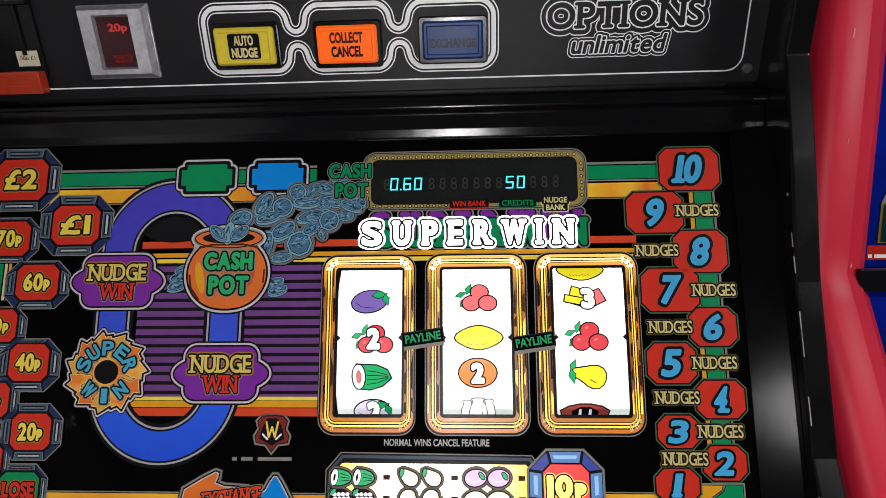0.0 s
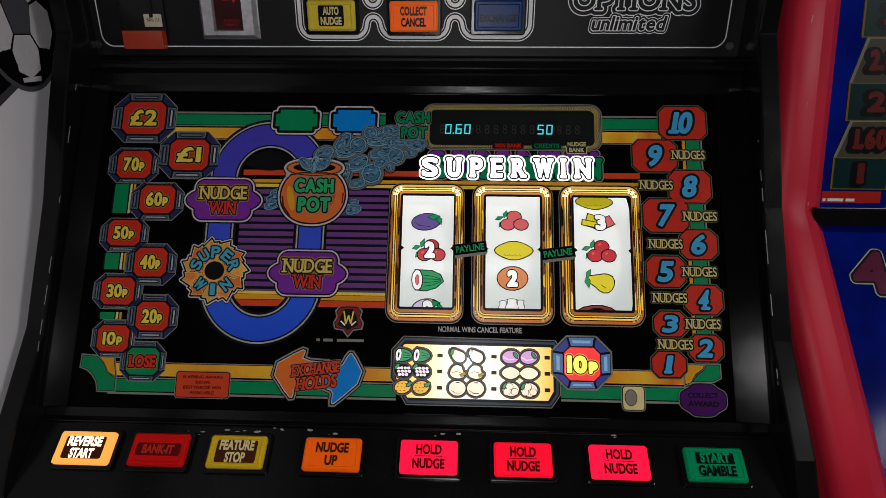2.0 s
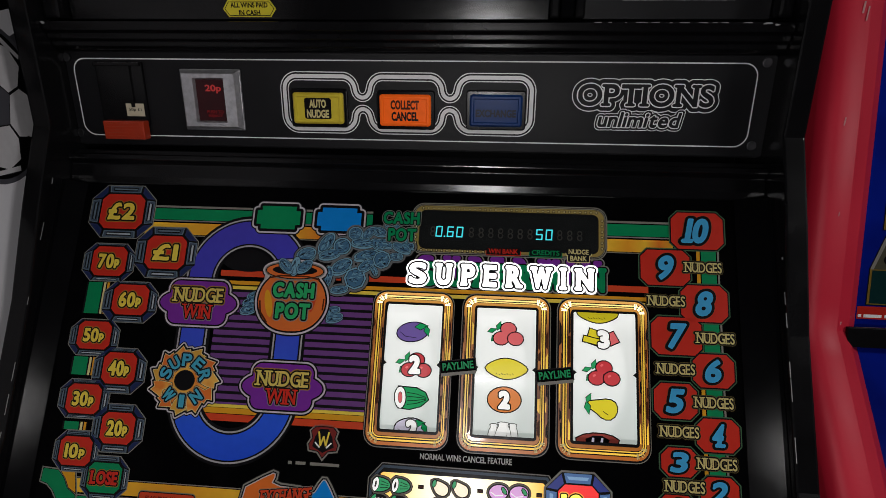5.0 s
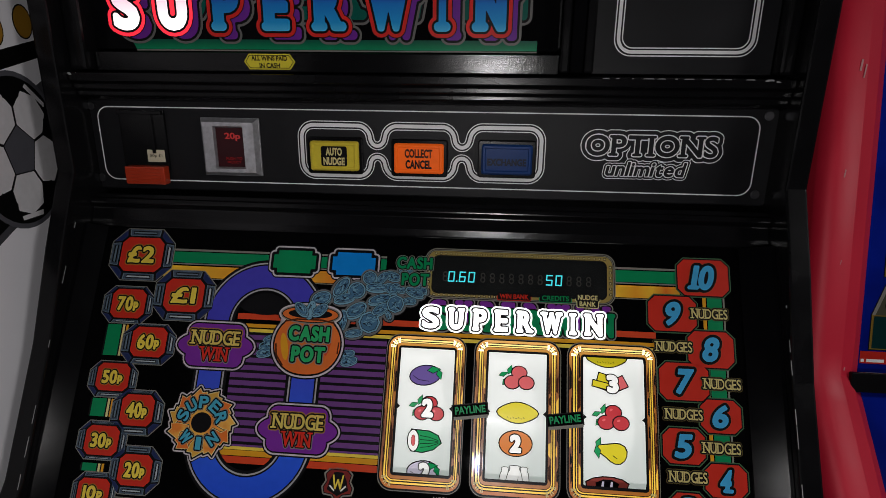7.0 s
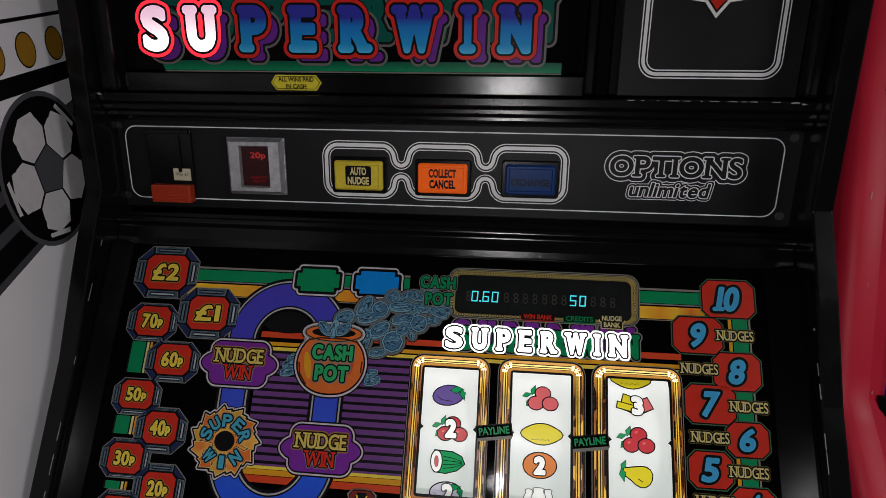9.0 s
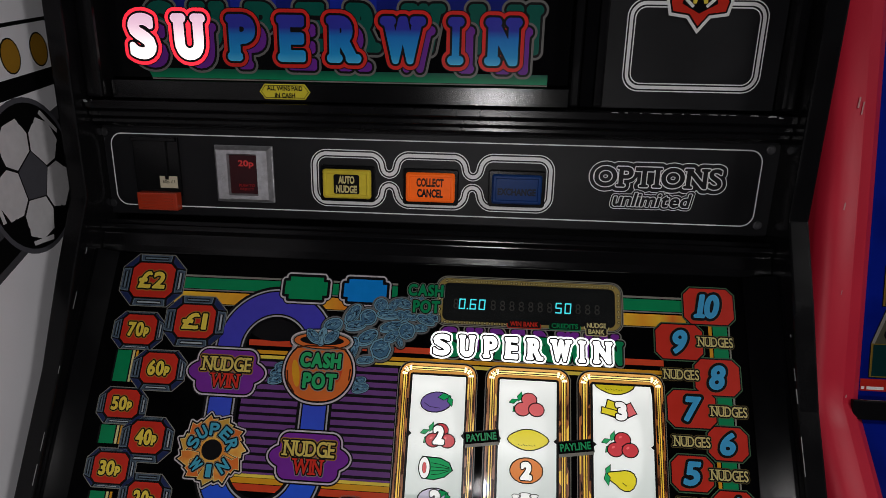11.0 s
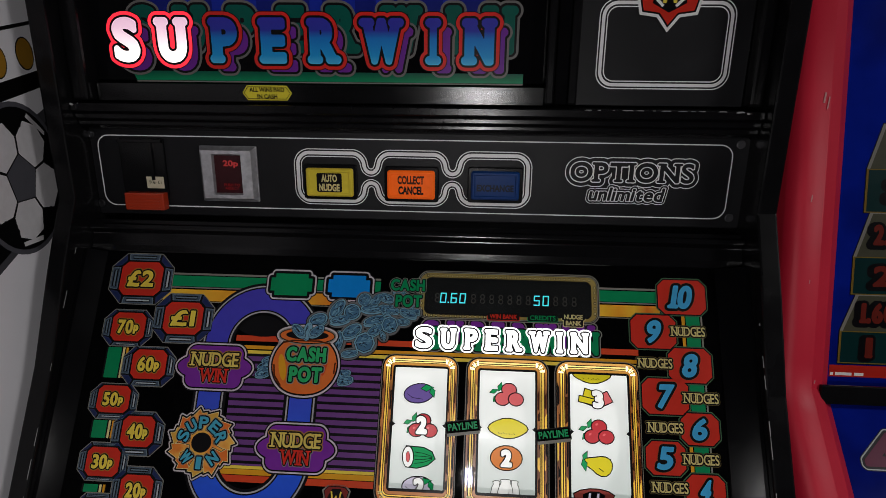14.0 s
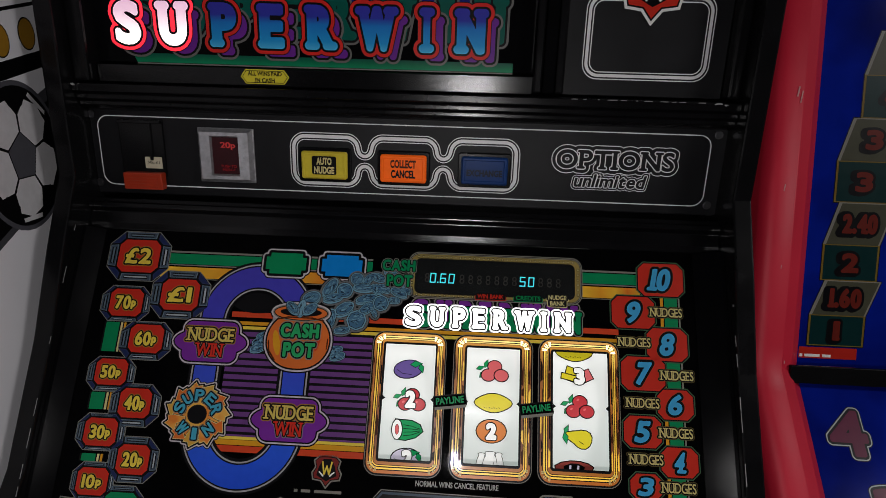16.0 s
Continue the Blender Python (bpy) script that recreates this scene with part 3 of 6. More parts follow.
for cx, cz, n in ((-0.185, 0.016, 4), (-0.150, 0.018, 3), (-0.12, 0.0185, 6), (-0.05, 0.020, 3), (-0.09, 0.021, 2), (0.06, 0.021, 3), (0.2, 0.022, 2)):
    a = Art(SHELF)
    for _ in range(n):
        x, z, w = cx + rs.uniform(-0.014, 0.014), cz + rs.uniform(-0.002, 0.003), rs.uniform(0.0006, 0.0035)
        a.poly([(x + w * math.cos(t) * rs.uniform(0.5, 1.1), z + w * 0.45 * math.sin(t) * rs.uniform(0.4, 1.1)) for t in [k * 0.785 for k in range(8)]], 1, WORN)
    a.done("scuff", bpy.data.objects["button_shelf"], "pale scuff mark")

# ---- the reel glass ----
WINDOWS = ((0.0125, 0.0630), (0.0945, 0.1472), (0.1800, 0.2338))
OUTERS = ((-0.0010, 0.0738), (0.0808, 0.1602), (0.1653, 0.2452))
W_LO, W_HI, O_LO, O_HI = 0.0108, 0.1208, -0.0048, 0.1335


def pane_with_windows():
    """One pane with three openings through it."""
    bm = bmesh.new()
    xs = [-0.2985] + [x for w in WINDOWS for x in w] + [0.3225]
    zs = [-0.0880, W_LO, W_HI, 0.2280]
    grid = {(i, k): bm.verts.new(GLASS @ Vector((x, 0, z))) for i, x in enumerate(xs) for k, z in enumerate(zs)}
    for i in range(len(xs) - 1):
        for k in range(3):
            if not (k == 1 and i % 2 == 1):
                bm.faces.new((grid[i, k], grid[i + 1, k], grid[i + 1, k + 1], grid[i, k + 1]))
    bmesh.ops.solidify(bm, geom=bm.faces[:], thickness=0.004)
    bmesh.ops.recalc_face_normals(bm, faces=bm.faces[:])
    return bm


glass = part("reel_glass", pane_with_windows(), GLASSBLACK, machine, "black glass with colourful back-printed artwork")


def bands(u0, u1, v_mid, flip=1):
    """Green and yellow running bands with grey lines."""
    for dv, h, mt, nm in ((0.0150, 0.0020, LINE, "grey_line"), (0.0075, 0.0110, GREEN, "green_band"), (0.0008, 0.0012, LINE, "grey_line"), (-0.0070, 0.0115, BAND_F, "yellow_band"), (-0.0138, 0.0008, LINE, "grey_line")):
        Art(GLASS).poly(rect((u0 + u1) / 2, v_mid + flip * dv, u1 - u0, h), 1, mt).done(nm, glass)


bands(-0.232, -0.008, 0.1918)
bands(0.207, 0.268, 0.1900)
bands(-0.262, 0.012, -0.0605, -1)
bands(0.165, 0.292, -0.0578, -1)

# lower corner sweeps of the green band, with the tail of the yellow band inside them
SWEEPS = (
    ([(-0.2560, -0.0735), (-0.2712, -0.0735), (-0.2735, -0.0650), (-0.2780, -0.0588), (-0.2840, -0.0537), (-0.2905, -0.0518), (-0.2900, -0.0411), (-0.2758, -0.0420), (-0.2692, -0.0486), (-0.2648, -0.0565), (-0.2560, -0.0623)][::-1],
     [(-0.2735, -0.0420), (-0.2600, -0.0420), (-0.2560, -0.0600), (-0.2632, -0.0562), (-0.2676, -0.0484)]),
    ([(0.2991, -0.0383), (0.3107, -0.0383), (0.3107, -0.0495), (0.3050, -0.0525), (0.2860, -0.0530), (0.2910, -0.0470), (0.2975, -0.0425)],
     [(0.2790, -0.0560), (0.2790, -0.0385), (0.2966, -0.0385), (0.2955, -0.0415), (0.2885, -0.0465), (0.2840, -0.0540)]))
for green, yellow in SWEEPS:
    for pts, mt, nm in ((green, GREEN, "green printed corner sweep"), (yellow, BAND_Y, "yellow printed corner sweep")):
        if loop_area(pts) < 0:
            pts = pts[::-1]
        Art(GLASS).poly(grow(pts, 0.0016), 1.6, LINE).poly(grow(pts, 0.0005), 1.9, DARK).poly(pts, 2.3, mt).done("band_corner", glass, nm)

# purple stripes and the bands round them
Art(GLASS).poly(rect(-0.0755, 0.0755, 0.1475, 0.1035), 1, STRIPE_P).done("striped_field", glass, "purple printed field")
for i in range(15):
    Art(GLASS).poly(rect(-0.0755, 0.0268 + i * 0.00715, 0.1475, 0.0026), 2, DARK).done("stripe", glass)
for v, h, mt, nm in ((0.0222, 0.0028, YELLOW, "yellow_band"), (0.0180, 0.0048, BAND_Y, "amber_band"), (0.0120, 0.0060, BAND_R, "red_band")):
    Art(GLASS).poly(rect(-0.0755, v, 0.1475, h), 1, mt).done(nm, glass)
for v, h, mt, nm in ((0.1298, 0.0032, YELLOW, "yellow_band"), (0.1345, 0.0035, BAND_Y, "amber_band"), (0.1432, 0.0056, BAND_R, "red_band")):
    Art(GLASS).poly(rect(0.048, v, 0.395, h), 1, mt).done(nm, glass)


# the blue loop track
RIM_L = ink("loop_line", (160, 158, 158))


def stadium(r, n=30):
    c, hi, lo = -0.1233, 0.1376, 0.0320
    return [(c + r * math.cos(radians(180 * i / n)), hi + r * math.sin(radians(180 * i / n))) for i in range(n + 1)] + \
           [(c + r * math.cos(radians(180 + 180 * i / n)), lo + r * math.sin(radians(180 + 180 * i / n))) for i in range(n + 1)]


a = Art(GLASS)
for r0, r1, ly, mt in ((0.0618, 0.0288, 3, DARK), (0.0592, 0.0316, 3.6, RIM_L), (0.0577, 0.0331, 4.0, DARK)):
    Art(GLASS).ring(stadium(r0), stadium(r1), ly, mt).done("loop_outline", glass)
a.ring(stadium(0.0563), stadium(0.0345), 4.5, LOOP)
a.done("loop_track", glass, "blue printed oval track")
a = Art(GLASS)
top = ell(-0.1233, 0.158, 0.028, 0.013)
a.poly(top, 3, DARK)
a.done("loop_hole", glass)


AMOUNT_RIM = ink("amount_rim", (150, 112, 40))
FACET_L, FACET_D, SILVER = ink("facet_light", (98, 114, 126)), ink("facet_dark", (40, 48, 84)), ink("facet_silver", (170, 178, 182))


def prize(text, cx, cz, w, h, rw, rh, rx=0.0, rz=0.0, plate=RED, letters=YELLOW, tw=0.63, th=0.50):
    """A faceted lozenge with a plaque and its amount."""
    c = min(w, h) * 0.27
    o, i = octo(cx, cz, w, h, c), octo(cx + rx, cz + rz, rw + 0.003, rh + 0.003, min(rw, rh) * 0.17)
    Art(GLASS).poly(grow(o, 0.0008), 4, LINE).poly(o, 4.6, DARK).done("prize_lozenge", glass, "faceted prize lozenge")
    for k in range(8):
        q = [o[k], o[(k + 1) % 8], i[(k + 1) % 8], i[k]]
        mx, mz = sum(p[0] for p in q) / 4, sum(p[1] for p in q) / 4

        def shrunk(f, g=None):
            return [(mx + (p[0] - mx) * f, mz + (p[1] - mz) * (g or f)) for p in q]

        a = Art(GLASS)
        if k % 2:
            a.poly(shrunk(0.90), 5.2, FACET_D).poly(shrunk(0.62), 5.5, NAVY)
        else:
            flat = k in (0, 4)
            a.poly(shrunk(0.90), 5.2, FACET_L).poly(shrunk(0.84, 0.74) if flat else shrunk(0.74, 0.84), 5.45, STEEL)
            a.poly(shrunk(0.70, 0.50) if flat else shrunk(0.50, 0.70), 5.6, DARK)
            a.poly(shrunk(0.66, 0.20) if flat else shrunk(0.20, 0.66), 5.75, SILVER if k in (0, 2) else FACET_L)
        a.done("facet", glass)
    a = Art(GLASS)
    a.poly(i, 6, DARK).poly(octo(cx + rx, cz + rz, rw, rh, min(rw, rh) * 0.17), 6.6, plate)
    a.lettering(text, cx + rx, cz + rz, rw * tw, rh * th, letters, DARK, 8, 0.036, 0.060, rim=AMOUNT_RIM, rim_border=0.095, serif=0.5 if text == "LOSE" else 0.0)
    a.done("prize_plate", glass, ("red" if plate is RED else "green") + " plate with its amount")


prize("£2", -0.2575, 0.2000, 0.0655, 0.0525, 0.0441, 0.0351)
prize("£1", -0.2065, 0.1606, 0.0609, 0.0494, 0.0397, 0.0323)
prize("70p", -0.2625, 0.1490, 0.0512, 0.0362, 0.0345, 0.0285, 0.0006, 0.001)
prize("60p", -0.2345, 0.1117, 0.0534, 0.0380, 0.0350, 0.0285, 0.0004, 0.002)
prize("50p", -0.2638, 0.0770, 0.0480, 0.0331, 0.0325, 0.0257, 0, 0.002)
prize("40p", -0.2338, 0.0479, 0.0505, 0.0403, 0.0321, 0.0283, 0, 0.002)
prize("30p", -0.2632, 0.0210, 0.0480, 0.0340, 0.0326, 0.0262)
prize("20p", -0.2260, -0.0029, 0.0486, 0.0416, 0.0315, 0.0272)
prize("10p", -0.2622, -0.0247, 0.0415, 0.0348, 0.0303, 0.0247)
prize("LOSE", -0.2308, -0.0456, 0.0431, 0.0365, 0.0310, 0.0250, 0, 0, GREEN, RED, 0.86, 0.46)
for cx, cz, h in ((-0.2690, 0.1143, 0.030), (-0.2702, 0.0505, 0.0165), (-0.268, -0.0030, 0.007)):
    a = Art(GLASS)
    a.poly(rect(cx, cz, 0.024, h), 2, DARK).poly(rect(cx - 0.003, cz, 0.0140, h), 3, GREEN).poly(rect(cx + 0.0065, cz, 0.0022, h), 3, CREAM).poly(rect(cx + 0.0100, cz, 0.0022, h), 3, BAND_Y)
    a.done("ladder_link", glass)


NUDGE_Y = ink("nudge_yellow", (206, 184, 92))
RIM = ink("rim_pale", (186, 178, 182))


def plaque_shape(cx, cz, w, h):
    a, b, k = w / 2, h / 2, 0.0045
    return [(cx + x, cz + z) for x, z in ((-a + k, -b), (a - k, -b), (a - k, -b + k), (a, -b + k), (a, b - k), (a - k, b - k), (a - k, b), (-a + k, b), (-a + k, b - k), (-a, b - k), (-a, -b + k), (-a + k, -b + k))]


for cx, mt, nm in ((-0.0992, GREEN, "green"), (-0.0400, PLAQUE_B, "blue")):
    a = Art(GLASS)
    core = plaque_shape(cx, 0.1988, 0.0425, 0.0225)
    for loops, ly, ik in zip(offsets([core], (0.0054, 0.0043, 0.0027, 0.0)), (5.0, 5.4, 5.8, 6.2), (DARK, RIM, DARK, mt)):
        a.region(loops, ly, ik)
    a.done("plain_plaque", glass, nm + " notched plaque")


def cloud(cx, cz, w, h, n=48):
    """A plaque with a raised middle and rounded lobes at the ends."""
    out = []
    for i in range(n):
        t = 2 * math.pi * i / n
        x, z = math.cos(t), math.sin(t)
        k = 0.88 + 0.12 * math.cos(4 * t)
        ex = 0.62
        out.append((cx + w / 2 * math.copysign(abs(x) ** ex, x) * k / 0.97, cz + h / 2 * math.copysign(abs(z) ** 0.55, z) * (0.94 + 0.06 * math.cos(4 * t))))
    return out


for cx, cz in ((-0.1671, 0.1140), (-0.0778, 0.0416)):
    a = Art(GLASS)
    shapes = (rrect(cx, cz, 0.0560, 0.0405, 0.008, 5), ell(cx, cz - 0.0005, 0.0372, 0.0135, 36))
    for loops, ly, ik in zip(offsets(shapes, (0.0040, 0.0027, 0.0012, -0.0002)), (6.0, 6.6, 7.2, 7.8), (DARK, RIM, DARK, PURPLE)):
        a.region(loops, ly, ik)
    a.lettering("NUDGE", cx, cz + 0.0070, 0.0510, 0.0138, NUDGE_Y, DARK, 9, 0.016, 0.070, rim=AMOUNT_RIM, rim_border=0.115, serif=0.9)
    a.lettering("WIN", cx, cz - 0.0085, 0.0300, 0.0135, RED, DARK, 8.4, 0.018, 0.055, rim=LINE, rim_border=0.090, serif=0.8)
    a.done("nudge_win_plaque", glass, "purple plaque with yellow and red lettering")


COIN_L = ink("coin_light", (112, 154, 174))
rc = random.Random(11)


# coins, pot and spilled coins
def coin(a, cx, cz, r, flat, rot, layer, halo=True):
    """A tilted coin with a thick edge, a milled rim and engraved strokes."""
    n = 8 if flat > 0.97 else 18
    drop = 0.0 if flat > 0.9 else r * 0.20
    if halo:
        a.poly(ell(cx, cz - drop / 2, r * 1.0 + 0.0030, r * flat + 0.0030 + drop / 2, 18, rot), layer - 2.0, DARK)
        a.poly(ell(cx, cz - drop / 2, r * 1.0 + 0.0021, r * flat + 0.0021 + drop / 2, 18, rot), layer - 1.6, COIN_RIM)
    a.poly(ell(cx, cz - drop, r + 0.0005, r * flat + 0.0005, n, rot), layer, DARK)
    a.poly(ell(cx, cz - drop, r, r * flat, n, rot), layer + 0.06, COIN_L)
    a.poly(ell(cx, cz, r + 0.0005, r * flat + 0.0005, n, rot), layer + 0.12, DARK)
    a.poly(ell(cx, cz, r, r * flat, n, rot), layer + 0.18, COIN_L)
    a.poly(ell(cx, cz, r * 0.86, r * flat * 0.86, n, rot), layer + 0.24, DARK)
    a.poly(ell(cx, cz, r * 0.80, r * flat * 0.80, n, rot), layer + 0.30, COIN_B)
    for k in range(34):
        t, q = rc.uniform(0, 6.283), rc.uniform(0.05, 0.66)
        x, z = q * r * math.cos(t), q * r * flat * math.sin(t)
        l = rc.uniform(0.06, 0.16) * r
        s = turned([(cx + x - l, cz + z), (cx + x + l, cz + z + rc.uniform(-0.25, 0.25) * r * flat)], cx, cz, rot)
        a.stroke(s, rc.uniform(0.0004, 0.0009), layer + 0.36 + 0.003 * k, (DARK, COIN_L, COIN_D, COIN_L)[k % 4])


COIN_RIM = ink("coin_outline", (104, 104, 104))
HEAP = ((-0.0682, 0.1638, 0.0098, 20, 0.65), (-0.0498, 0.1755, 0.0113, 55, 0.5), (-0.0345, 0.1728, 0.0085, 0, 0.95), (-0.0458, 0.165, 0.0105, 12, 0.4), (-0.0462, 0.1436, 0.0098, 80, 0.5), (-0.0333, 0.154, 0.0109, 30, 0.55), (-0.0198, 0.1427, 0.0105, 0, 1), (-0.0337, 0.1323, 0.0085, 8, 0.35))
SPILL = ((0.012, 0.1936, 0.0075, -10, 0.4), (-0.0006, 0.1884, 0.0079, -15, 0.5), (-0.0107, 0.1863, 0.0075, 45, 0.5), (-0.0228, 0.1855, 0.0069, 0, 0.95), (0.0269, 0.178, 0.0079, -35, 0.45), (0.0063, 0.177, 0.0071, -25, 0.5), (-0.0011, 0.1761, 0.0071, -30, 0.6), (-0.0153, 0.177, 0.0109, 0, 0.36), (0.0217, 0.1735, 0.0094, -20, 0.4), (0.0171, 0.1651, 0.0068, 0, 0.45), (-0.0112, 0.1655, 0.0116, 15, 0.36), (-0.0101, 0.1558, 0.009, 35, 0.5), (-0.002, 0.1505, 0.0045, -60, 0.6), (0.004, 0.1613, 0.0086, 0, 1))
for i, (u, v, r, rot, flat) in enumerate(HEAP + SPILL):
    a = Art(GLASS)
    coin(a, u, v, r, flat, rot, 8.0 + (i * 0.05 if i < 8 else (i - 8) * 0.05) + 0.0)
    a.done("coin", glass, "pale blue printed coin")
for u, v in ((-0.1165, 0.117), (-0.1180, 0.110), (-0.1130, 0.123), (-0.0390, 0.112), (-0.0360, 0.106)):
    a = Art(GLASS)
    coin(a, u, v, 0.0082, 0.45, 15, 5.4 + v, False)
    a.done("coin", glass, "pale blue printed coin")
a = Art(GLASS)
body = [(-0.0772 + 0.90 * x, 0.1238 + z) for x, z in ((-0.010, -0.0325), (0.010, -0.0325), (0.024, -0.027), (0.0335, -0.016), (0.036, -0.003), (0.032, 0.009), (0.024, 0.017), (0.0235, 0.020), (0.028, 0.026), (0.020, 0.0245), (0.010, 0.0215), (-0.010, 0.0215), (-0.020, 0.0245), (-0.028, 0.026), (-0.0235, 0.020), (-0.024, 0.017), (-0.032, 0.009), (-0.036, -0.003), (-0.0335, -0.016), (-0.024, -0.027))]
body = soften(body)
a.poly(grow(body, 0.0046), 10.0, DARK).poly(grow(body, 0.0033), 10.3, RIM).poly(grow(body, 0.0016), 10.6, DARK).poly(body, 10.9, POT_O)
lipc = ell(-0.0772, 0.1475, 0.0270, 0.0072, 30)
a.poly(grow(lipc, 0.0048), 10.05, DARK).poly(grow(lipc, 0.0036), 10.35, RIM).poly(grow(lipc, 0.0020), 11.0, LINE).poly(grow(lipc, 0.0009), 11.1, DARK).poly(lipc, 11.2, POT_O).poly(ell(-0.0772, 0.1480, 0.0215, 0.0046), 11.3, DARK)
a.poly(ell(-0.0990, 0.1160, 0.0035, 0.0130, 16, 12), 11.2, BAND_Y).poly(ell(-0.0570, 0.1190, 0.0022, 0.0100, 16, -10), 11.2, BAND_R)
for dx, rot in ((-0.009, -40), (0.009, 35), (0.0, 80)):
    coin(a, -0.0772 + dx, 0.1525, 0.0085, 0.5, rot, 11.6 + abs(dx) * 60, False)
a.stroke([(-0.1010, 0.1400), (-0.0900, 0.1425), (-0.0650, 0.1425), (-0.0530, 0.1400)], 0.0016, 11.4, BROWN)
a.stroke([(-0.1075, 0.118), (-0.1060, 0.108), (-0.099, 0.0985)], 0.0016, 11.4, BROWN)
a.stroke([(-0.0470, 0.122), (-0.0475, 0.112)], 0.0014, 11.4, BROWN)
a.lettering("CASH", -0.0762, 0.1291, 0.0395, 0.0145, ink("letter_green", (40, 160, 96)), DARK, 12.6, 0.044, 0.065, rim=LINE, rim_border=0.105)
a.lettering("POT", -0.0752, 0.1098, 0.0325, 0.0150, ink("letter_green", (40, 160, 96)), DARK, 12.6, 0.044, 0.065, rim=LINE, rim_border=0.105)
a.done("cash_pot", glass, "orange printed money pot with green lettering")
a = Art(GLASS)
a.lettering("CASH", 0.0200, 0.2016, 0.0345, 0.0120, GREEN, DARK, 12, 0.038, 0.055, rim=LINE, rim_border=0.09)
a.lettering("POT", 0.0216, 0.1855, 0.0265, 0.0125, GREEN, DARK, 12, 0.038, 0.055, rim=LINE, rim_border=0.09)
a.done("cash_pot_caption", glass)

# sun wheel
SUN_Y = ink("sun_yellow", (206, 156, 60))
a = Art(GLASS)
c = (-0.1695, 0.0425)
def on_wheel(r, ang):
    return (c[0] + r * math.cos(radians(ang)), c[1] + 0.955 * r * math.sin(radians(ang)))


arrows = []
for i in range(11):
    t = 360 * i / 11
    arrows.append([on_wheel(0.0115, t - 4), on_wheel(0.0215, t - 14), on_wheel(0.0300, t - 13), on_wheel(0.0292, t - 3), on_wheel(0.0338, t + 1), on_wheel(0.0268, t + 26), on_wheel(0.0215, t + 13), on_wheel(0.0120, t + 15)])
for loops, mt, ly in zip(offsets([ell(c[0], c[1], 0.0286, 0.0274, 40)] + arrows, (0.0030, 0.0022, 0.0010)), (DARK, RIM, DARK), (6.0, 6.2, 6.5)):
    a.region(loops, ly, mt)
a.poly(ell(c[0], c[1], 0.0282, 0.0270, 40), 6.7, SUN)
a.poly(ell(c[0], c[1], 0.0098, 0.0092), 7.8, DARK)
a.done("sun_wheel", glass, "orange sun wheel of chasing arrows")
for i, p in enumerate(arrows):
    p = p if loop_area(p) > 0 else p[::-1]
    Art(GLASS).poly(p, 6.9 + 0.02 * i, DARK).poly(grow(p, -0.0005), 7.2, CREAM).poly(grow(p, -0.0010), 7.45, (SUN, ORANGE, SUN_Y)[i % 3]).done("wheel_arrow", glass)
LTR = ink("letter_blue", (66, 158, 186))
for ch, ang in list(zip("SUPER", (162, 126, 90, 54, 18))) + list(zip("WIN", (228, 270, 312))):
    turn = ang - 90 if ang < 200 else ang + 90
    Art(GLASS).lettering(ch, c[0] + 0.0192 * math.cos(radians(ang)), c[1] + 0.0183 * math.sin(radians(ang)), 0.0050 if ch == "I" else 0.0092, 0.0112, LTR, DARK, 8.2, 0.034, 0.075, turn, rim=LINE, rim_border=0.11).done("wheel_letter", glass, "blue letter")

# exchange arrows, notice, maker's emblem
left = soften([(-0.1075, -0.0490), (-0.0880, -0.0755), (-0.0845, -0.0750), (-0.0850, -0.0660), (-0.0420, -0.0560), (-0.0440, -0.0440), (-0.0790, -0.0420), (-0.0750, -0.0330), (-0.0780, -0.0320)], 1)
right = soften([(-0.0480, -0.0800), (-0.0450, -0.0800), (-0.0180, -0.0560), (-0.0300, -0.0350), (-0.0330, -0.0350), (-0.0400, -0.0480), (-0.0600, -0.0520), (-0.0580, -0.0650), (-0.0455, -0.0690)], 1)
for k, (s, mt, nm) in enumerate(((left, ORANGE, "orange printed arrow"), (right, PLAQUE_B, "blue printed arrow"))):
    a = Art(GLASS)
    a.poly(grow(s, 0.0042), 5.6 + 0.2 * k, DARK).poly(grow(s, 0.0034), 6 + 0.2 * k, LINE).poly(grow(s, 0.0020), 6.6, DARK).poly(grow(s, 0.0009), 7.0, RIM).poly(s, 7.4 + 0.2 * k, mt)
    a.done("exchange_arrow", glass, nm)
a = Art(GLASS)
a.lettering("EXCHANGE", -0.0640, -0.0490, 0.0470, 0.0108, BAND_R, DARK, 8.5, 0.024, 0.05, 7, 0.15, rim=LINE, rim_border=0.080, serif=0.7)
a.lettering("HOLDS", -0.0625, -0.0615, 0.0400, 0.0120, BAND_R, DARK, 8.5, 0.024, 0.05, 7, 0.15, rim=LINE, rim_border=0.080, serif=0.7)
a.done("exchange_lettering", glass, "red slanted lettering")
a = Art(GLASS)
s = rrect(-0.1708, -0.0662, 0.0500, 0.0225, 0.002, 3)
a.outlined(s, 6, BAND_R, DARK, 0.0008, LINE, 0.0007)
for i, (body, w) in enumerate((("FLASHING AWARD", 0.038), ("SHOWS", 0.014), ("BEST NUDGE WIN", 0.036), ("AVAILABLE", 0.023))):
    a.text(body, -0.1708, -0.0590 - i * 0.0048, w, 0.0030, MAROON, 8, 0.03)
a.done("notice", glass, "small red printed notice")


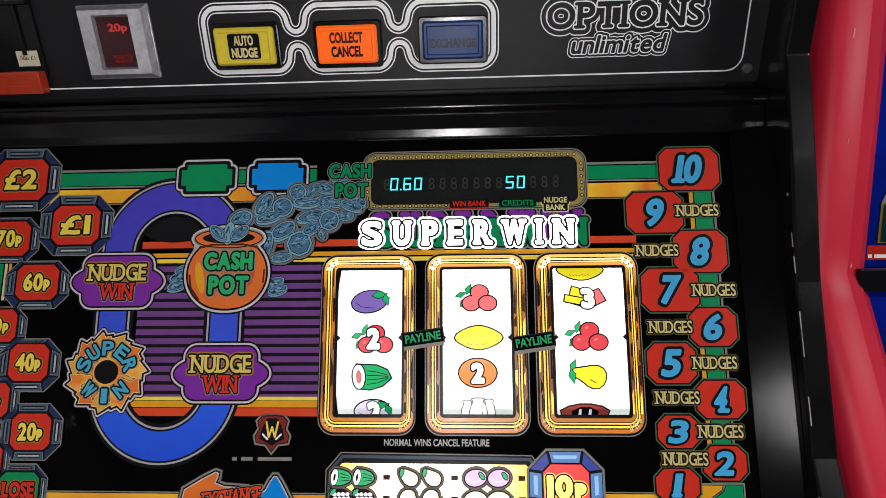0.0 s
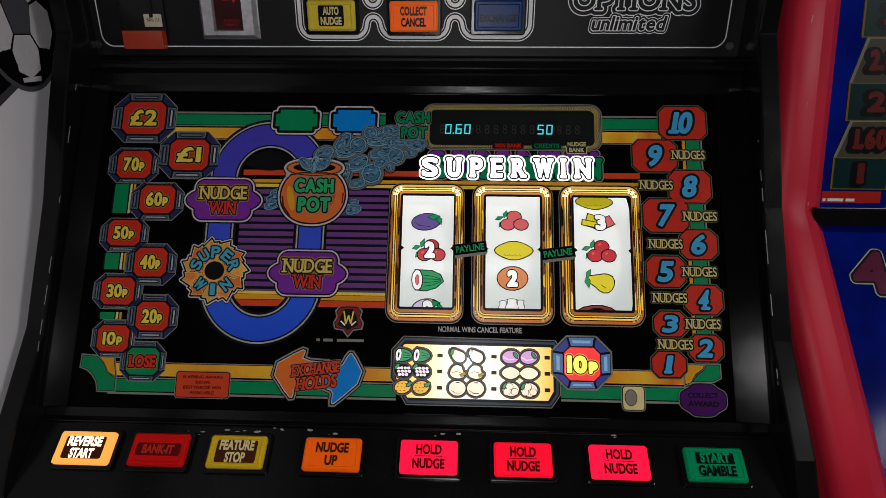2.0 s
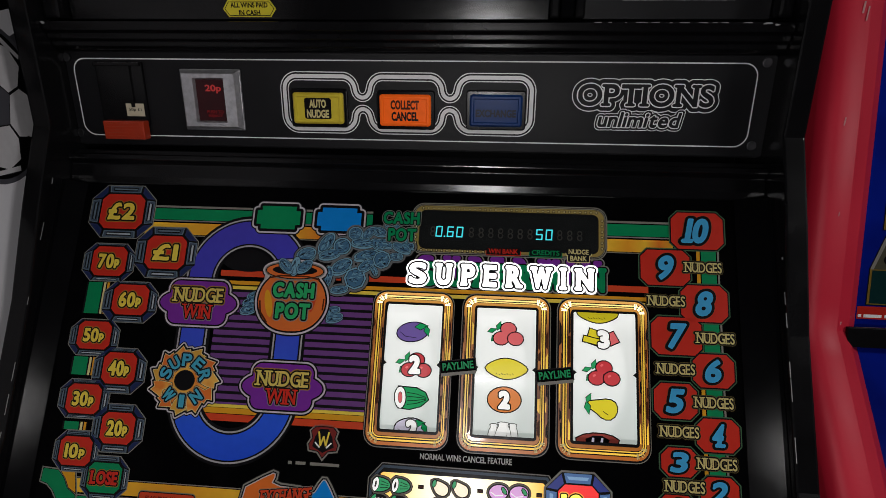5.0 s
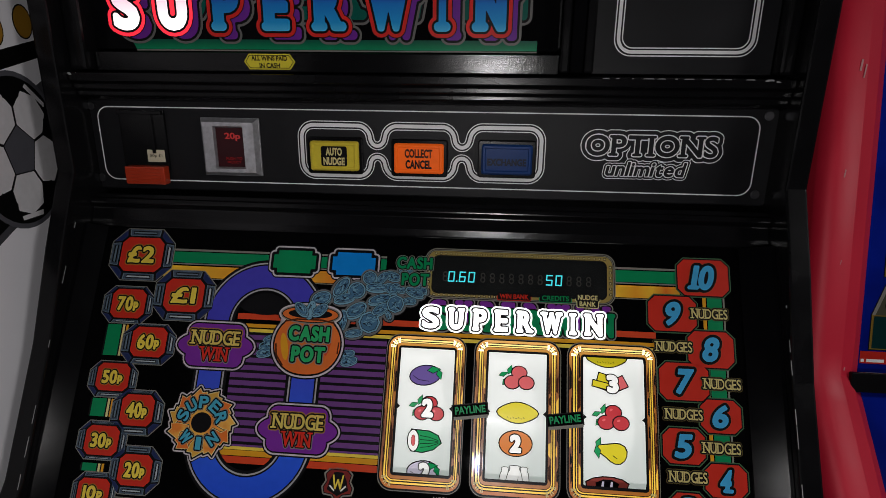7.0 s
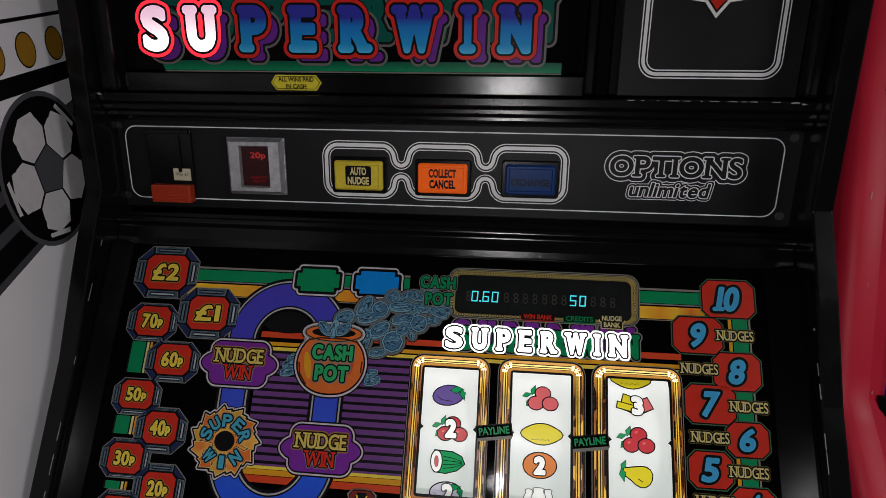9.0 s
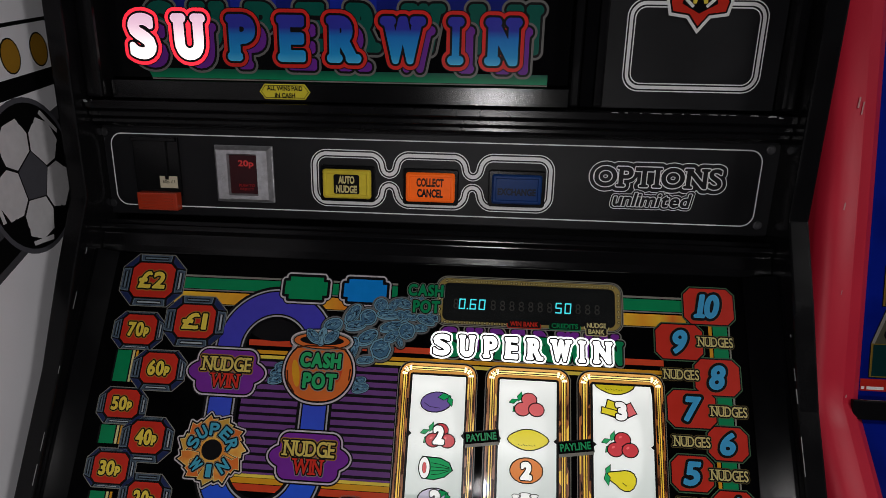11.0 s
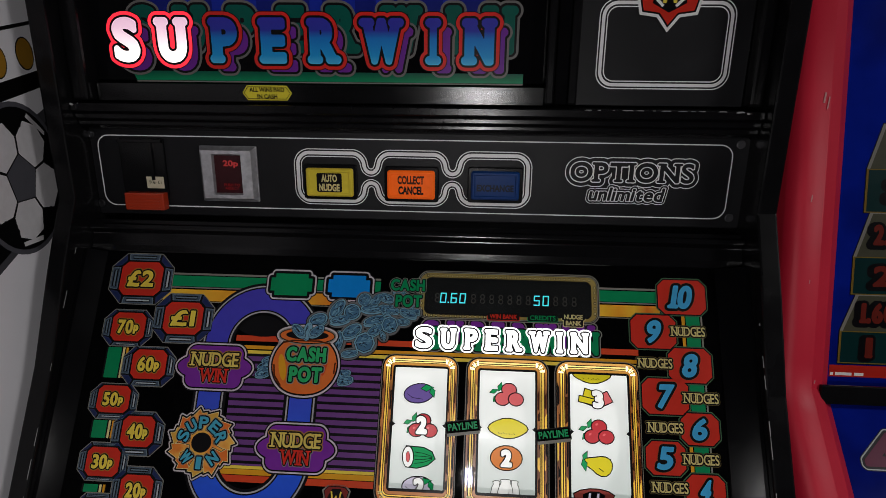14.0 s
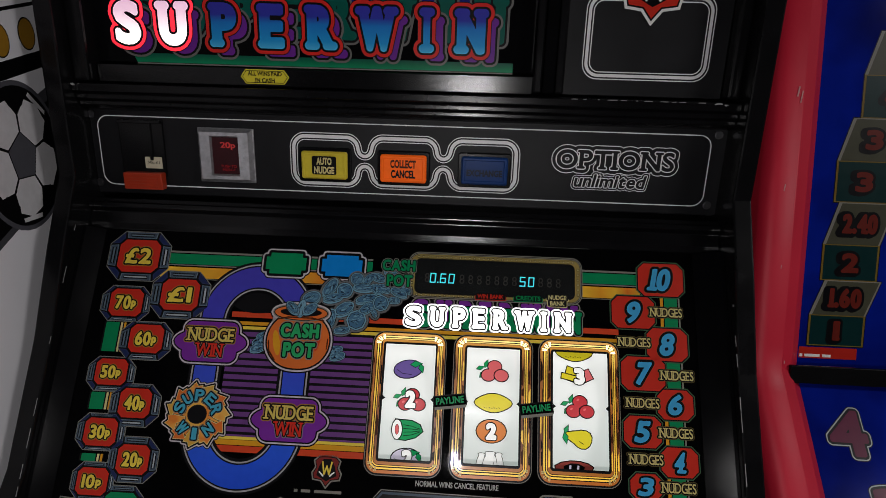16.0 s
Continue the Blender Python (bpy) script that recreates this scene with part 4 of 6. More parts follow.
def emblem(m, cx, cz, k, parent, name="maker_emblem"):
    """A winged shield as plain shapes."""
    a = Art(m)
    pts = [(0, -0.50), (0.16, -0.30), (0.44, -0.26), (0.48, -0.10), (0.36, 0.10), (0.42, 0.32), (0.30, 0.44), (0.10, 0.46), (-0.10, 0.46), (-0.30, 0.44), (-0.42, 0.32), (-0.36, 0.10), (-0.48, -0.10), (-0.44, -0.26), (-0.16, -0.30)]
    s = [(cx + x * k, cz + z * k) for x, z in pts]
    a.poly(grow(s, 0.08 * k), 1, WHITE if name == "maker_shield" else LINE).poly(grow(s, 0.03 * k), 1.6, DARK).poly(s, 2.2, RED if name == "maker_shield" else ink("emblem_red", (118, 38, 34)))
    inn = [(cx + x * k, cz + z * k) for x, z in ((0, -0.30), (0.30, -0.14), (0.24, 0.12), (0.12, 0.34), (-0.12, 0.34), (-0.24, 0.12), (-0.30, -0.14))]
    if name != "maker_shield":
        inn = [(cx + (x - cx) * 1.22, cz + (z - cz) * 1.18) for x, z in inn]
    a.poly(inn, 2.8, DARK)
    for sx in (-1, 1):
        a.stroke([(cx + sx * 0.17 * k, cz + 0.30 * k), (cx + sx * 0.09 * k, cz - 0.12 * k), (cx, cz + 0.16 * k)], 0.055 * k, 3.4, YELLOW)
        a.stroke([(cx + sx * 0.12 * k, cz - 0.18 * k), (cx + sx * 0.27 * k, cz - 0.04 * k)], 0.05 * k, 3.4, WHITE)
    return a.done(name, parent, "red shield emblem")


emblem(GLASS, -0.0358, -0.0031, 0.0265, glass)
a = Art(GLASS)
for i, w in enumerate((0.0035, 0.009, 0.026)):
    a.poly(rect((-0.0640, -0.0545, -0.0330)[i], -0.0222, w, 0.0026), 1, LINE)
a.done("maker_line", glass, "small grey line of print")
a = Art(GLASS)
a.text("NORMAL WINS CANCEL FEATURE", 0.0896, -0.0098, 0.0790, 0.0052, ink("print_grey", (170, 170, 165)), 1, 0.02)
a.done("reel_caption", glass, "grey printed caption below the reels")

# display
a = Art(GLASS)
BULB = ink("bulb_gold", (150, 130, 70))
o = rrect(0.1198, 0.1930, 0.1770, 0.0465, 0.010, 6)
a.poly(grow(o, 0.0016), 4, LINE).poly(grow(o, 0.0007), 4.4, DARK).poly(o, 4.8, LINE).poly(grow(o, -0.0008), 5.1, DARK)
a.ring(grow(o, -0.0012), rrect(0.1196, 0.1922, 0.1650, 0.0375, 0.006, 6), 5.4, BULB)
for i in range(34):
    a.poly(ell(0.0400 + i * 0.1600 / 33, 0.2126, 0.0015, 0.0016, 10), 5.9, DARK).poly(ell(0.0400 + i * 0.1600 / 33, 0.2126, 0.0008, 0.0008, 8), 6.1, CREAM)
for x, z in [(0.0400 + i * 0.0048, 0.1722) for i in range(13)] + [(0.0342, 0.1790 + i * 0.0052) for i in range(6)] + [(0.2052, 0.1790 + i * 0.0052) for i in range(6)]:
    a.poly(ell(x, z, 0.0015, 0.0016, 10), 5.9, DARK).poly(ell(x, z, 0.0008, 0.0008, 8), 6.1, CREAM)
a.done("display_frame", glass, "gold frame of printed bulbs")
a = Art(GLASS)
a.poly(octo(0.1196, 0.1922, 0.1640, 0.0365, 0.004), 6.4, DISPLAY)
for i in range(16):
    if not 0.050 < 0.0500 + i * 0.0090 < 0.078 and not 0.143 < 0.0500 + i * 0.0090 < 0.163:
        a.text("8", 0.0500 + i * 0.0090, 0.1902, 0.0050, 0.0098, DISPLAY_OFF, 6.8, 0.0)
SEG = {"0": "abcdef", "5": "afgcd", "6": "afgcde"}
for ch, u in (("0", 0.0560), ("6", 0.0665), ("0", 0.0752), ("5", 0.1485), ("0", 0.1573)):
    w, h = 0.0028, 0.0049
    for sname, p, q in (("a", (-w, h), (w, h)), ("b", (w, h), (w, 0)), ("c", (w, 0), (w, -h)), ("d", (-w, -h), (w, -h)), ("e", (-w, 0), (-w, -h)), ("f", (-w, h), (-w, 0)), ("g", (-w, 0), (w, 0))):
        if sname in SEG[ch]:
            a.stroke([(u + p[0] * 0.9 + p[1] * 0.06, 0.1902 + p[1] * 0.93), (u + q[0] * 0.9 + q[1] * 0.06, 0.1902 + q[1] * 0.93)], 0.0012, 8.4, CYAN)
a.poly(rect(0.0612, 0.1857, 0.0014, 0.0014), 8.4, CYAN)
a.done("display", glass, "dark display with lit cyan digits")
for body, cx, cz, w, mt in (("WIN BANK", 0.1160, 0.1733, 0.0270, RED), ("CREDITS", 0.1544, 0.1733, 0.0250, GREEN), ("NUDGE", 0.1841, 0.1752, 0.0180, CREAM), ("BANK", 0.1841, 0.1692, 0.0150, CREAM)):
    a = Art(GLASS)
    cap_s = rrect(cx, cz, w + 0.004, 0.0066, 0.001, 2)
    a.poly(grow(cap_s, 0.0007), 6.2, mt).poly(cap_s, 6.8, DARK)
    a.text(body, cx, cz, w, 0.0046, mt, 7.6, 0.025)
    a.done("display_caption", glass)

# lit title above the reels
TITLE_U = ((0.0385, 0.0205, "S"), (0.0625, 0.0195, "U"), (0.0850, 0.0180, "P"), (0.1050, 0.0175, "E"), (0.1265, 0.0195, "R"), (0.1510, 0.0245, "W"), (0.1705, 0.0095, "I"), (0.1895, 0.0220, "N"))
a = Art(GLASS)
for dx, dz, mt, ly in ((0.0065, 0.0055, PURPLE, 3), (0.0105, -0.0010, GREEN, 4)):
    for u, w, ch in TITLE_U:
        a.lettering(ch, u + dx, 0.1510 + dz, w * 0.80, 0.0225, mt, DARK, ly, 0.050, 0.04, rim=LINE, rim_border=0.075, serif=0.5)
a.done("title_shadow", glass, "purple and green shadow lettering")
for u, w, ch in TITLE_U:
    a = Art(GLASS)
    a.lettering(ch, u, 0.1500, w * (0.62 if ch == "I" else 0.80), 0.0205, LIT_WHITE, DARK, 7, 0.040, 0.050, rim=LIT_WHITE, rim_border=0.098, serif=0.5)
    a.done("title_letter", glass, "glowing white title letter")


# gilt reel frames
rg = random.Random(5)
for (o0, o1), (w0, w1) in zip(OUTERS, WINDOWS):
    a = Art(GLASS)
    oc, wc = ((o0 + o1) / 2, (O_LO + O_HI) / 2), ((w0 + w1) / 2, (W_LO + W_HI) / 2)
    ow, oh, ww, wh = o1 - o0, O_HI - O_LO, w1 - w0, W_HI - W_LO

    def nest(f):
        return rrect(oc[0] + (wc[0] - oc[0]) * f, oc[1] + (wc[1] - oc[1]) * f, ow + (ww - ow) * f, oh + (wh - oh) * f, 0.0125 - 0.0113 * f, 6)

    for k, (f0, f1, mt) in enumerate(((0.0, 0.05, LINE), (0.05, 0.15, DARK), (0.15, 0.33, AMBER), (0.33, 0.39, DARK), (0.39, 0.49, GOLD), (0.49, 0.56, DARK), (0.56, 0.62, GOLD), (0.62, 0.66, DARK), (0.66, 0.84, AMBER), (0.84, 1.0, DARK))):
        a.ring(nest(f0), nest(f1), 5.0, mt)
    # top corner ticks in glowing ink, bottom ones plain, to suit the painted backlight
    for sx in (-1, 1):
        for sz in (-1, 1):
            x, z = oc[0] + sx * (ow / 2 - 0.0125), oc[1] + sz * (oh / 2 - 0.0125)
            for mid in (4, 14, 38, 52, 76, 86):
                q = [(x + sx * r * math.cos(radians(mid + d)), z + sz * r * math.sin(radians(mid + d))) for r, d in ((0.0040, -5), (0.0088, -3.2), (0.0088, 3.2), (0.0040, 5))]
                a.poly(q if sx * sz > 0 else q[::-1], 6.2, LIT_CREAM if sz > 0 else CREAM)
    for edge, win in ((o0, w0), (o1, w1)):
        for f0, f1 in ((0.16, 0.32), (0.67, 0.83)):
            z = O_LO + 0.016
            while z < O_HI - 0.022:
                ln = rg.uniform(0.008, 0.030)
                g0, g1 = sorted((rg.uniform(f0, f1), rg.uniform(f0, f1)))
                g0, g1 = (f0, max(g1, f0 + 0.05)) if rg.random() < 0.5 else (min(g0, f1 - 0.05), f1)
                x0, x1 = edge + (win - edge) * g0, edge + (win - edge) * g1
                q = [(x0, z), (x1, z + rg.uniform(0, 0.003)), (x1, z + ln * rg.uniform(0.6, 1.0)), (x0, z + ln)]
                a.poly(q if x1 > x0 else q[::-1], 5.6, rg.choice((DARK, BROWN, DARK, BROWN, GOLD)))
                z += ln + rg.uniform(0.001, 0.009)
    for sx, u in ((-1, w0), (1, w1)):
        a.poly([(u, 0.0655), (u - sx * 0.003, 0.0680), (u, 0.0705)] if sx > 0 else [(u, 0.0655), (u + 0.003, 0.0680), (u, 0.0705)][::-1], 6.4, DARK)
    a.done("reel_frame", glass, "gilt printed frame lit from behind")
for cu, cv in ((0.0793, 0.0680), (0.1639, 0.0646)):
    a = Art(GLASS)
    q = turned(rect(cu, cv, 0.0310, 0.0098), cu, cv, 8)
    a.poly(grow(q, 0.0010), 7.5, DARK).poly(turned(rect(cu, cv - 0.0062, 0.031, 0.0030), cu, cv, 8), 8, LINE).poly(q, 8.2, GLASSBLACK)
    a.text("PAYLINE", cu, cv + 0.0004, 0.0275, 0.0066, ink("payline_green", (24, 150, 92)), 9, 0.03, 8)
    a.done("payline_flag", glass, "green printed flag between the reels")

# ---- reels ----
REEL_R, REEL_Y, REEL_V = 0.105, 0.0060, 0.066


def on_reel(u, v, d):
    dz = max(-0.1, min(0.1, v - REEL_V))
    n = dz / REEL_R
    c = math.sqrt(1 - n * n)
    return Vector((u, REEL_Y + REEL_R * (1 - c) - d * c, REEL_V + (REEL_R * n + d * n)))


def leaf(a, cx, cz, ln, wd, rot, layer, mt, k=1.0):
    s = turned([(cx - ln / 2, cz), (cx - ln * 0.1, cz - wd / 2), (cx + ln / 2, cz), (cx - ln * 0.1, cz + wd / 2)], cx, cz, rot)
    a.outlined(s, layer, mt, SYM_D, 0.0005)


SYM_D = ink("symbol_line", (30, 26, 30))


def sym(name, rgb, strength=0.42):
    return lit("symbol_" + name, rgb, strength)


S_RED, S_GREEN, S_YEL, S_PLUM, S_OR, S_WHITE = sym("red", (188, 44, 52)), sym("green", (20, 148, 84)), sym("yellow", (220, 204, 40)), sym("plum", (104, 84, 150)), sym("orange", (214, 128, 66)), sym("white", (240, 240, 236), 0.6)
S_PALE, S_GREY, S_DULL = sym("pale_plum", (196, 190, 206), 0.55), ink("symbol_grey", (120, 118, 120)), sym("dull_red", (150, 66, 58), 0.3)
S_PINK = sym("pale_cherry", (206, 96, 98), 0.5)


def plum(a, u, v, fill=None, k=1.0):
    a.outlined(ell(u - 0.002 * k, v, 0.0142 * k, 0.0088 * k, 20, 8), 1, fill or S_PLUM, SYM_D, 0.0010)
    a.stroke([(u - 0.013 * k, v - 0.001), (u - 0.008 * k, v - 0.0045 * k), (u + 0.002 * k, v - 0.0055 * k)], 0.0005, 2.4, SYM_D)
    leaf(a, u + 0.0060 * k, v + 0.0052 * k, 0.0120 * k, 0.006 * k, 8, 2.6, S_GREEN)
    leaf(a, u + 0.0115 * k, v + 0.0010 * k, 0.0090 * k, 0.0052 * k, -70, 3.2, S_GREEN)


def cherries(a, u, v, red=None, number="", k=1.0):
    red = red or S_RED
    leaf(a, u - 0.0065 * k, v + 0.0075 * k, 0.0085 * k, 0.0045 * k, 70, 1, S_GREEN)
    leaf(a, u - 0.0100 * k, v - 0.0030 * k, 0.0100 * k, 0.0050 * k, 50, 1, S_GREEN)
    leaf(a, u - 0.0125 * k, v + 0.0030 * k, 0.0085 * k, 0.0040 * k, 20, 1, S_GREEN)
    a.stroke([(u - 0.0085 * k, v + 0.0045 * k), (u + 0.0010 * k, v + 0.0060 * k)], 0.0012 * k, 1.5, S_GREEN)
    for dx, dz in ((0.0020, 0.0048), (-0.0045, -0.0042), (0.0085, -0.0042)):
        a.outlined(ell(u + dx * k, v + dz * k, 0.0068 * k, 0.0057 * k, 18), 2.0 + (dx > 0.005) * 1.2, red, SYM_D, 0.0010)
        a.poly(ell(u + (dx - 0.002) * k, v + (dz + 0.002) * k, 0.0016 * k, 0.0010 * k, 8, 30), 4.4, S_PINK)
    if number:
        a.lettering(number, u + 0.0005, v + 0.0005, 0.0105, 0.0165, S_WHITE, SYM_D, 5, 0.060, 0.045)


def melon(a, u, v):
    s = [(u - 0.0120, v - 0.0092), (u - 0.002, v - 0.0100), (u + 0.008, v - 0.0070), (u + 0.0148, v - 0.001), (u + 0.0120, v + 0.0050), (u + 0.004, v + 0.0085), (u - 0.0120, v + 0.0092)]
    a.outlined(s, 1, S_GREEN, SYM_D, 0.0010)
    for dz in (-0.006, -0.0025, 0.001, 0.0045):
        a.stroke([(u - 0.004, v + dz), (u + 0.004, v + dz * 0.8), (u + 0.0125, v + dz * 0.25)], 0.0006, 2.4, SYM_D)
    a.outlined(ell(u - 0.0105, v, 0.0048, 0.0092, 18), 2.8, S_WHITE, SYM_D, 0.0010)
    a.outlined(ell(u - 0.0105, v, 0.0017, 0.0048, 12), 4, S_PINK, SYM_D, 0.0004)


def lemon(a, u, v, fill=None, k=1.0):
    s = ell(u, v, 0.0140 * k, 0.0088 * k, 22)
    s = [(x + 0.0045 * k * ((x - u) / (0.0140 * k)) ** 5, z) for x, z in s]
    a.outlined(s, 1, fill or S_YEL, SYM_D, 0.0010)
    for i in range(7):
        a.stroke([(u - 0.009 * k + i * 0.0024 * k, v - 0.0040 * k - (i % 2) * 0.001), (u - 0.008 * k + i * 0.0024 * k, v - 0.0052 * k)], 0.0004, 2.4, SYM_D)


def pear(a, u, v, fill=None, k=1.0):
    s = turned([(u + x * k, v + z * k) for x, z in ((-0.0125, -0.0020), (-0.008, -0.0036), (-0.003, -0.0056), (0.001, -0.0078), (0.0055, -0.0088), (0.0095, -0.0078), (0.0122, -0.0045), (0.0130, -0.0005), (0.0122, 0.0038), (0.0095, 0.0070), (0.0055, 0.0082), (0.001, 0.0076), (-0.003, 0.0060), (-0.008, 0.0042), (-0.0125, 0.0025))], u, v, -12)
    a.outlined(s, 1, fill or S_YEL, SYM_D, 0.0010)
    leaf(a, u - 0.0125 * k, v - 0.0005 * k, 0.0110 * k, 0.0052 * k, -75, 2.6, S_GREEN)
    leaf(a, u - 0.0120 * k, v + 0.0080 * k, 0.0080 * k, 0.0044 * k, 65, 2.6, S_GREEN)
    a.stroke([(u + 0.001 * k, v - 0.0030 * k), (u + 0.005 * k, v - 0.0055 * k)], 0.0006, 2.4, SYM_D)


def bars3(a, u, v):
    a.outlined(turned(rect(u - 0.006, v + 0.001, 0.012, 0.013), u, v, -18), 1, S_YEL, SYM_D, 0.0010)
    a.outlined(turned(rect(u + 0.008, v - 0.002, 0.012, 0.010), u, v, 25), 1.6, S_PINK, SYM_D, 0.0010)
    a.outlined(turned(rect(u - 0.0085, v - 0.002, 0.014, 0.005), u, v, -12), 2.6, S_YEL, SYM_D, 0.0010)
    a.lettering("3", u + 0.002, v + 0.001, 0.0105, 0.0165, S_WHITE, SYM_D, 4.5, 0.060, 0.045)


def numbered_plum(a, u, v):
    plum(a, u, v, S_PALE)
    a.lettering("2", u, v, 0.0105, 0.0165, S_WHITE, S_GREY, 4.5, 0.060, 0.045)


def money_bags(a, u, v):
    for dx, w, k in ((-0.0085, 0.010, 0), (0.0085, 0.010, 1), (0.0, 0.015, 2)):
        s = soften([(u + dx - w * 0.55, v - 0.010), (u + dx + w * 0.55, v - 0.010), (u + dx + w * 0.40, v + 0.002 + 0.001 * k), (u + dx + w * 0.22, v + 0.004 + 0.0015 * k), (u + dx + w * 0.34, v + 0.0075 + 0.001 * k), (u + dx - w * 0.34, v + 0.0075 + 0.001 * k), (u + dx - w * 0.22, v + 0.004 + 0.0015 * k), (u + dx - w * 0.40, v + 0.002)], 1)
        a.outlined(s, 1 + 1.2 * k, S_WHITE, S_GREY, 0.0007)


def shield(a, u, v):
    """A red winged shield with a dark middle."""
    s = [(u - 0.0150, v - 0.0100), (u + 0.0150, v - 0.0100), (u + 0.0185, v + 0.0030), (u + 0.0130, v + 0.0062), (u + 0.0045, v + 0.0080), (u - 0.0045, v + 0.0080), (u - 0.0130, v + 0.0062), (u - 0.0185, v + 0.0030)]
    a.outlined(s, 1, S_DULL, SYM_D, 0.0010)
    a.poly([(u - 0.0075, v - 0.0100), (u + 0.0075, v - 0.0100), (u + 0.0105, v + 0.0030), (u + 0.0040, v + 0.0062), (u - 0.0040, v + 0.0062), (u - 0.0105, v + 0.0030)], 2.6, SYM_D)
    for k in (-1, 1):
        a.poly(([(u + k * 0.0020, v - 0.0100), (u + k * 0.0055, v - 0.0100), (u + k * 0.0048, v + 0.0045), (u + k * 0.0030, v + 0.0045)])[::k], 3.4, S_PALE)


def orange(a, u, v):
    a.outlined(ell(u, v, 0.0145, 0.0108, 22), 1, S_OR, SYM_D, 0.0010)
    a.lettering("2", u, v, 0.0105, 0.0160, S_WHITE, SYM_D, 3, 0.060, 0.045)


def scaled(u, v):
    return 0.077 + (u - 0.077) * 1.016, 0.005 + (v - 0.005) * 1.016


def reel(u, half=0.0300):
    bm = bmesh.new()
    n = 56
    for x0, x1, r in ((u - half, u + half, REEL_R),):
        rings = []
        for x in (x0, x1):
            rings.append([bm.verts.new(GLASS @ Vector((x, REEL_Y + REEL_R - r * math.cos(2 * math.pi * i / n), REEL_V + r * math.sin(2 * math.pi * i / n)))) for i in range(n)])
        for i in range(n):
            f = bm.faces.new((rings[0][i], rings[1][i], rings[1][(i + 1) % n], rings[0][(i + 1) % n]))
            f.smooth = True
    bmesh.ops.recalc_face_normals(bm, faces=bm.faces[:])
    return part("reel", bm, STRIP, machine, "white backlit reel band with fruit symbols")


def symbols(r, items):
    for name, fn, u, v, kw in items:
        a = Art(GLASS, on_reel)
        fn(a, *scaled(u, v), **kw)
        a.done(name, r)


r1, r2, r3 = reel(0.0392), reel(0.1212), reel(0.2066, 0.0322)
symbols(r1, (("plum_symbol", plum, 0.0380, 0.0955, {}), ("cherry_symbol", cherries, 0.0400, 0.0660, {"number": "2"}), ("melon_symbol", melon, 0.0392, 0.0378, {}), ("plum_symbol", numbered_plum, 0.0395, 0.0110, {})))
symbols(r2, (("cherry_symbol", cherries, 0.1205, 0.0975, {"red": S_PINK}), ("lemon_symbol", lemon, 0.1215, 0.0670, {}), ("orange_symbol", orange, 0.1205, 0.0405, {}), ("money_symbol", money_bags, 0.1205, 0.0120, {})))
symbols(r3, (("lemon_symbol", lemon, 0.2030, 0.1205, {}), ("bar_symbol", bars3, 0.2040, 0.0955, {}), ("cherry_symbol", cherries, 0.2035, 0.0674, {}), ("pear_symbol", pear, 0.2045, 0.0385, {}), ("shield_symbol", shield, 0.2025, 0.0085, {})))

# ---- award table and ladder on the glass ----
a = Art(GLASS)
o = [(0.0070, -0.0560), (0.0070, -0.0300), (0.0180, -0.0175), (0.1600, -0.0190), (0.1640, -0.0250), (0.1640, -0.0680), (0.1560, -0.0795), (0.0220, -0.0795)][::-1]
i0 = [(0.0118, -0.0560), (0.0118, -0.0320), (0.0190, -0.0245), (0.1555, -0.0250), (0.1580, -0.0275), (0.1580, -0.0650), (0.1530, -0.0735), (0.0230, -0.0735)][::-1]
a.poly(grow(o, 0.0008), 3, LINE).poly(o, 3.5, DARK)
a.done("award_table_back", glass)
Art(GLASS).ring(grow(o, -0.0012), grow(o, -0.0034), 4, STEEL).done("award_table_rim", glass, "steel printed rim")
Art(GLASS).poly(i0, 5, TABLE).done("award_table", glass, "glowing cream award table")
GREY_RIM = ink("award_rim", (112, 106, 96))
T_GREEN, T_GRAPE, T_GOLD, T_PLUM, T_CREAM = lit("table_green", (20, 150, 90), 0.35), lit("table_grape", (240, 224, 236), 0.55), lit("table_gold", (232, 176, 44), 0.5), lit("table_plum", (206, 156, 208), 0.5), lit("table_cream", (250, 236, 206), 0.55)


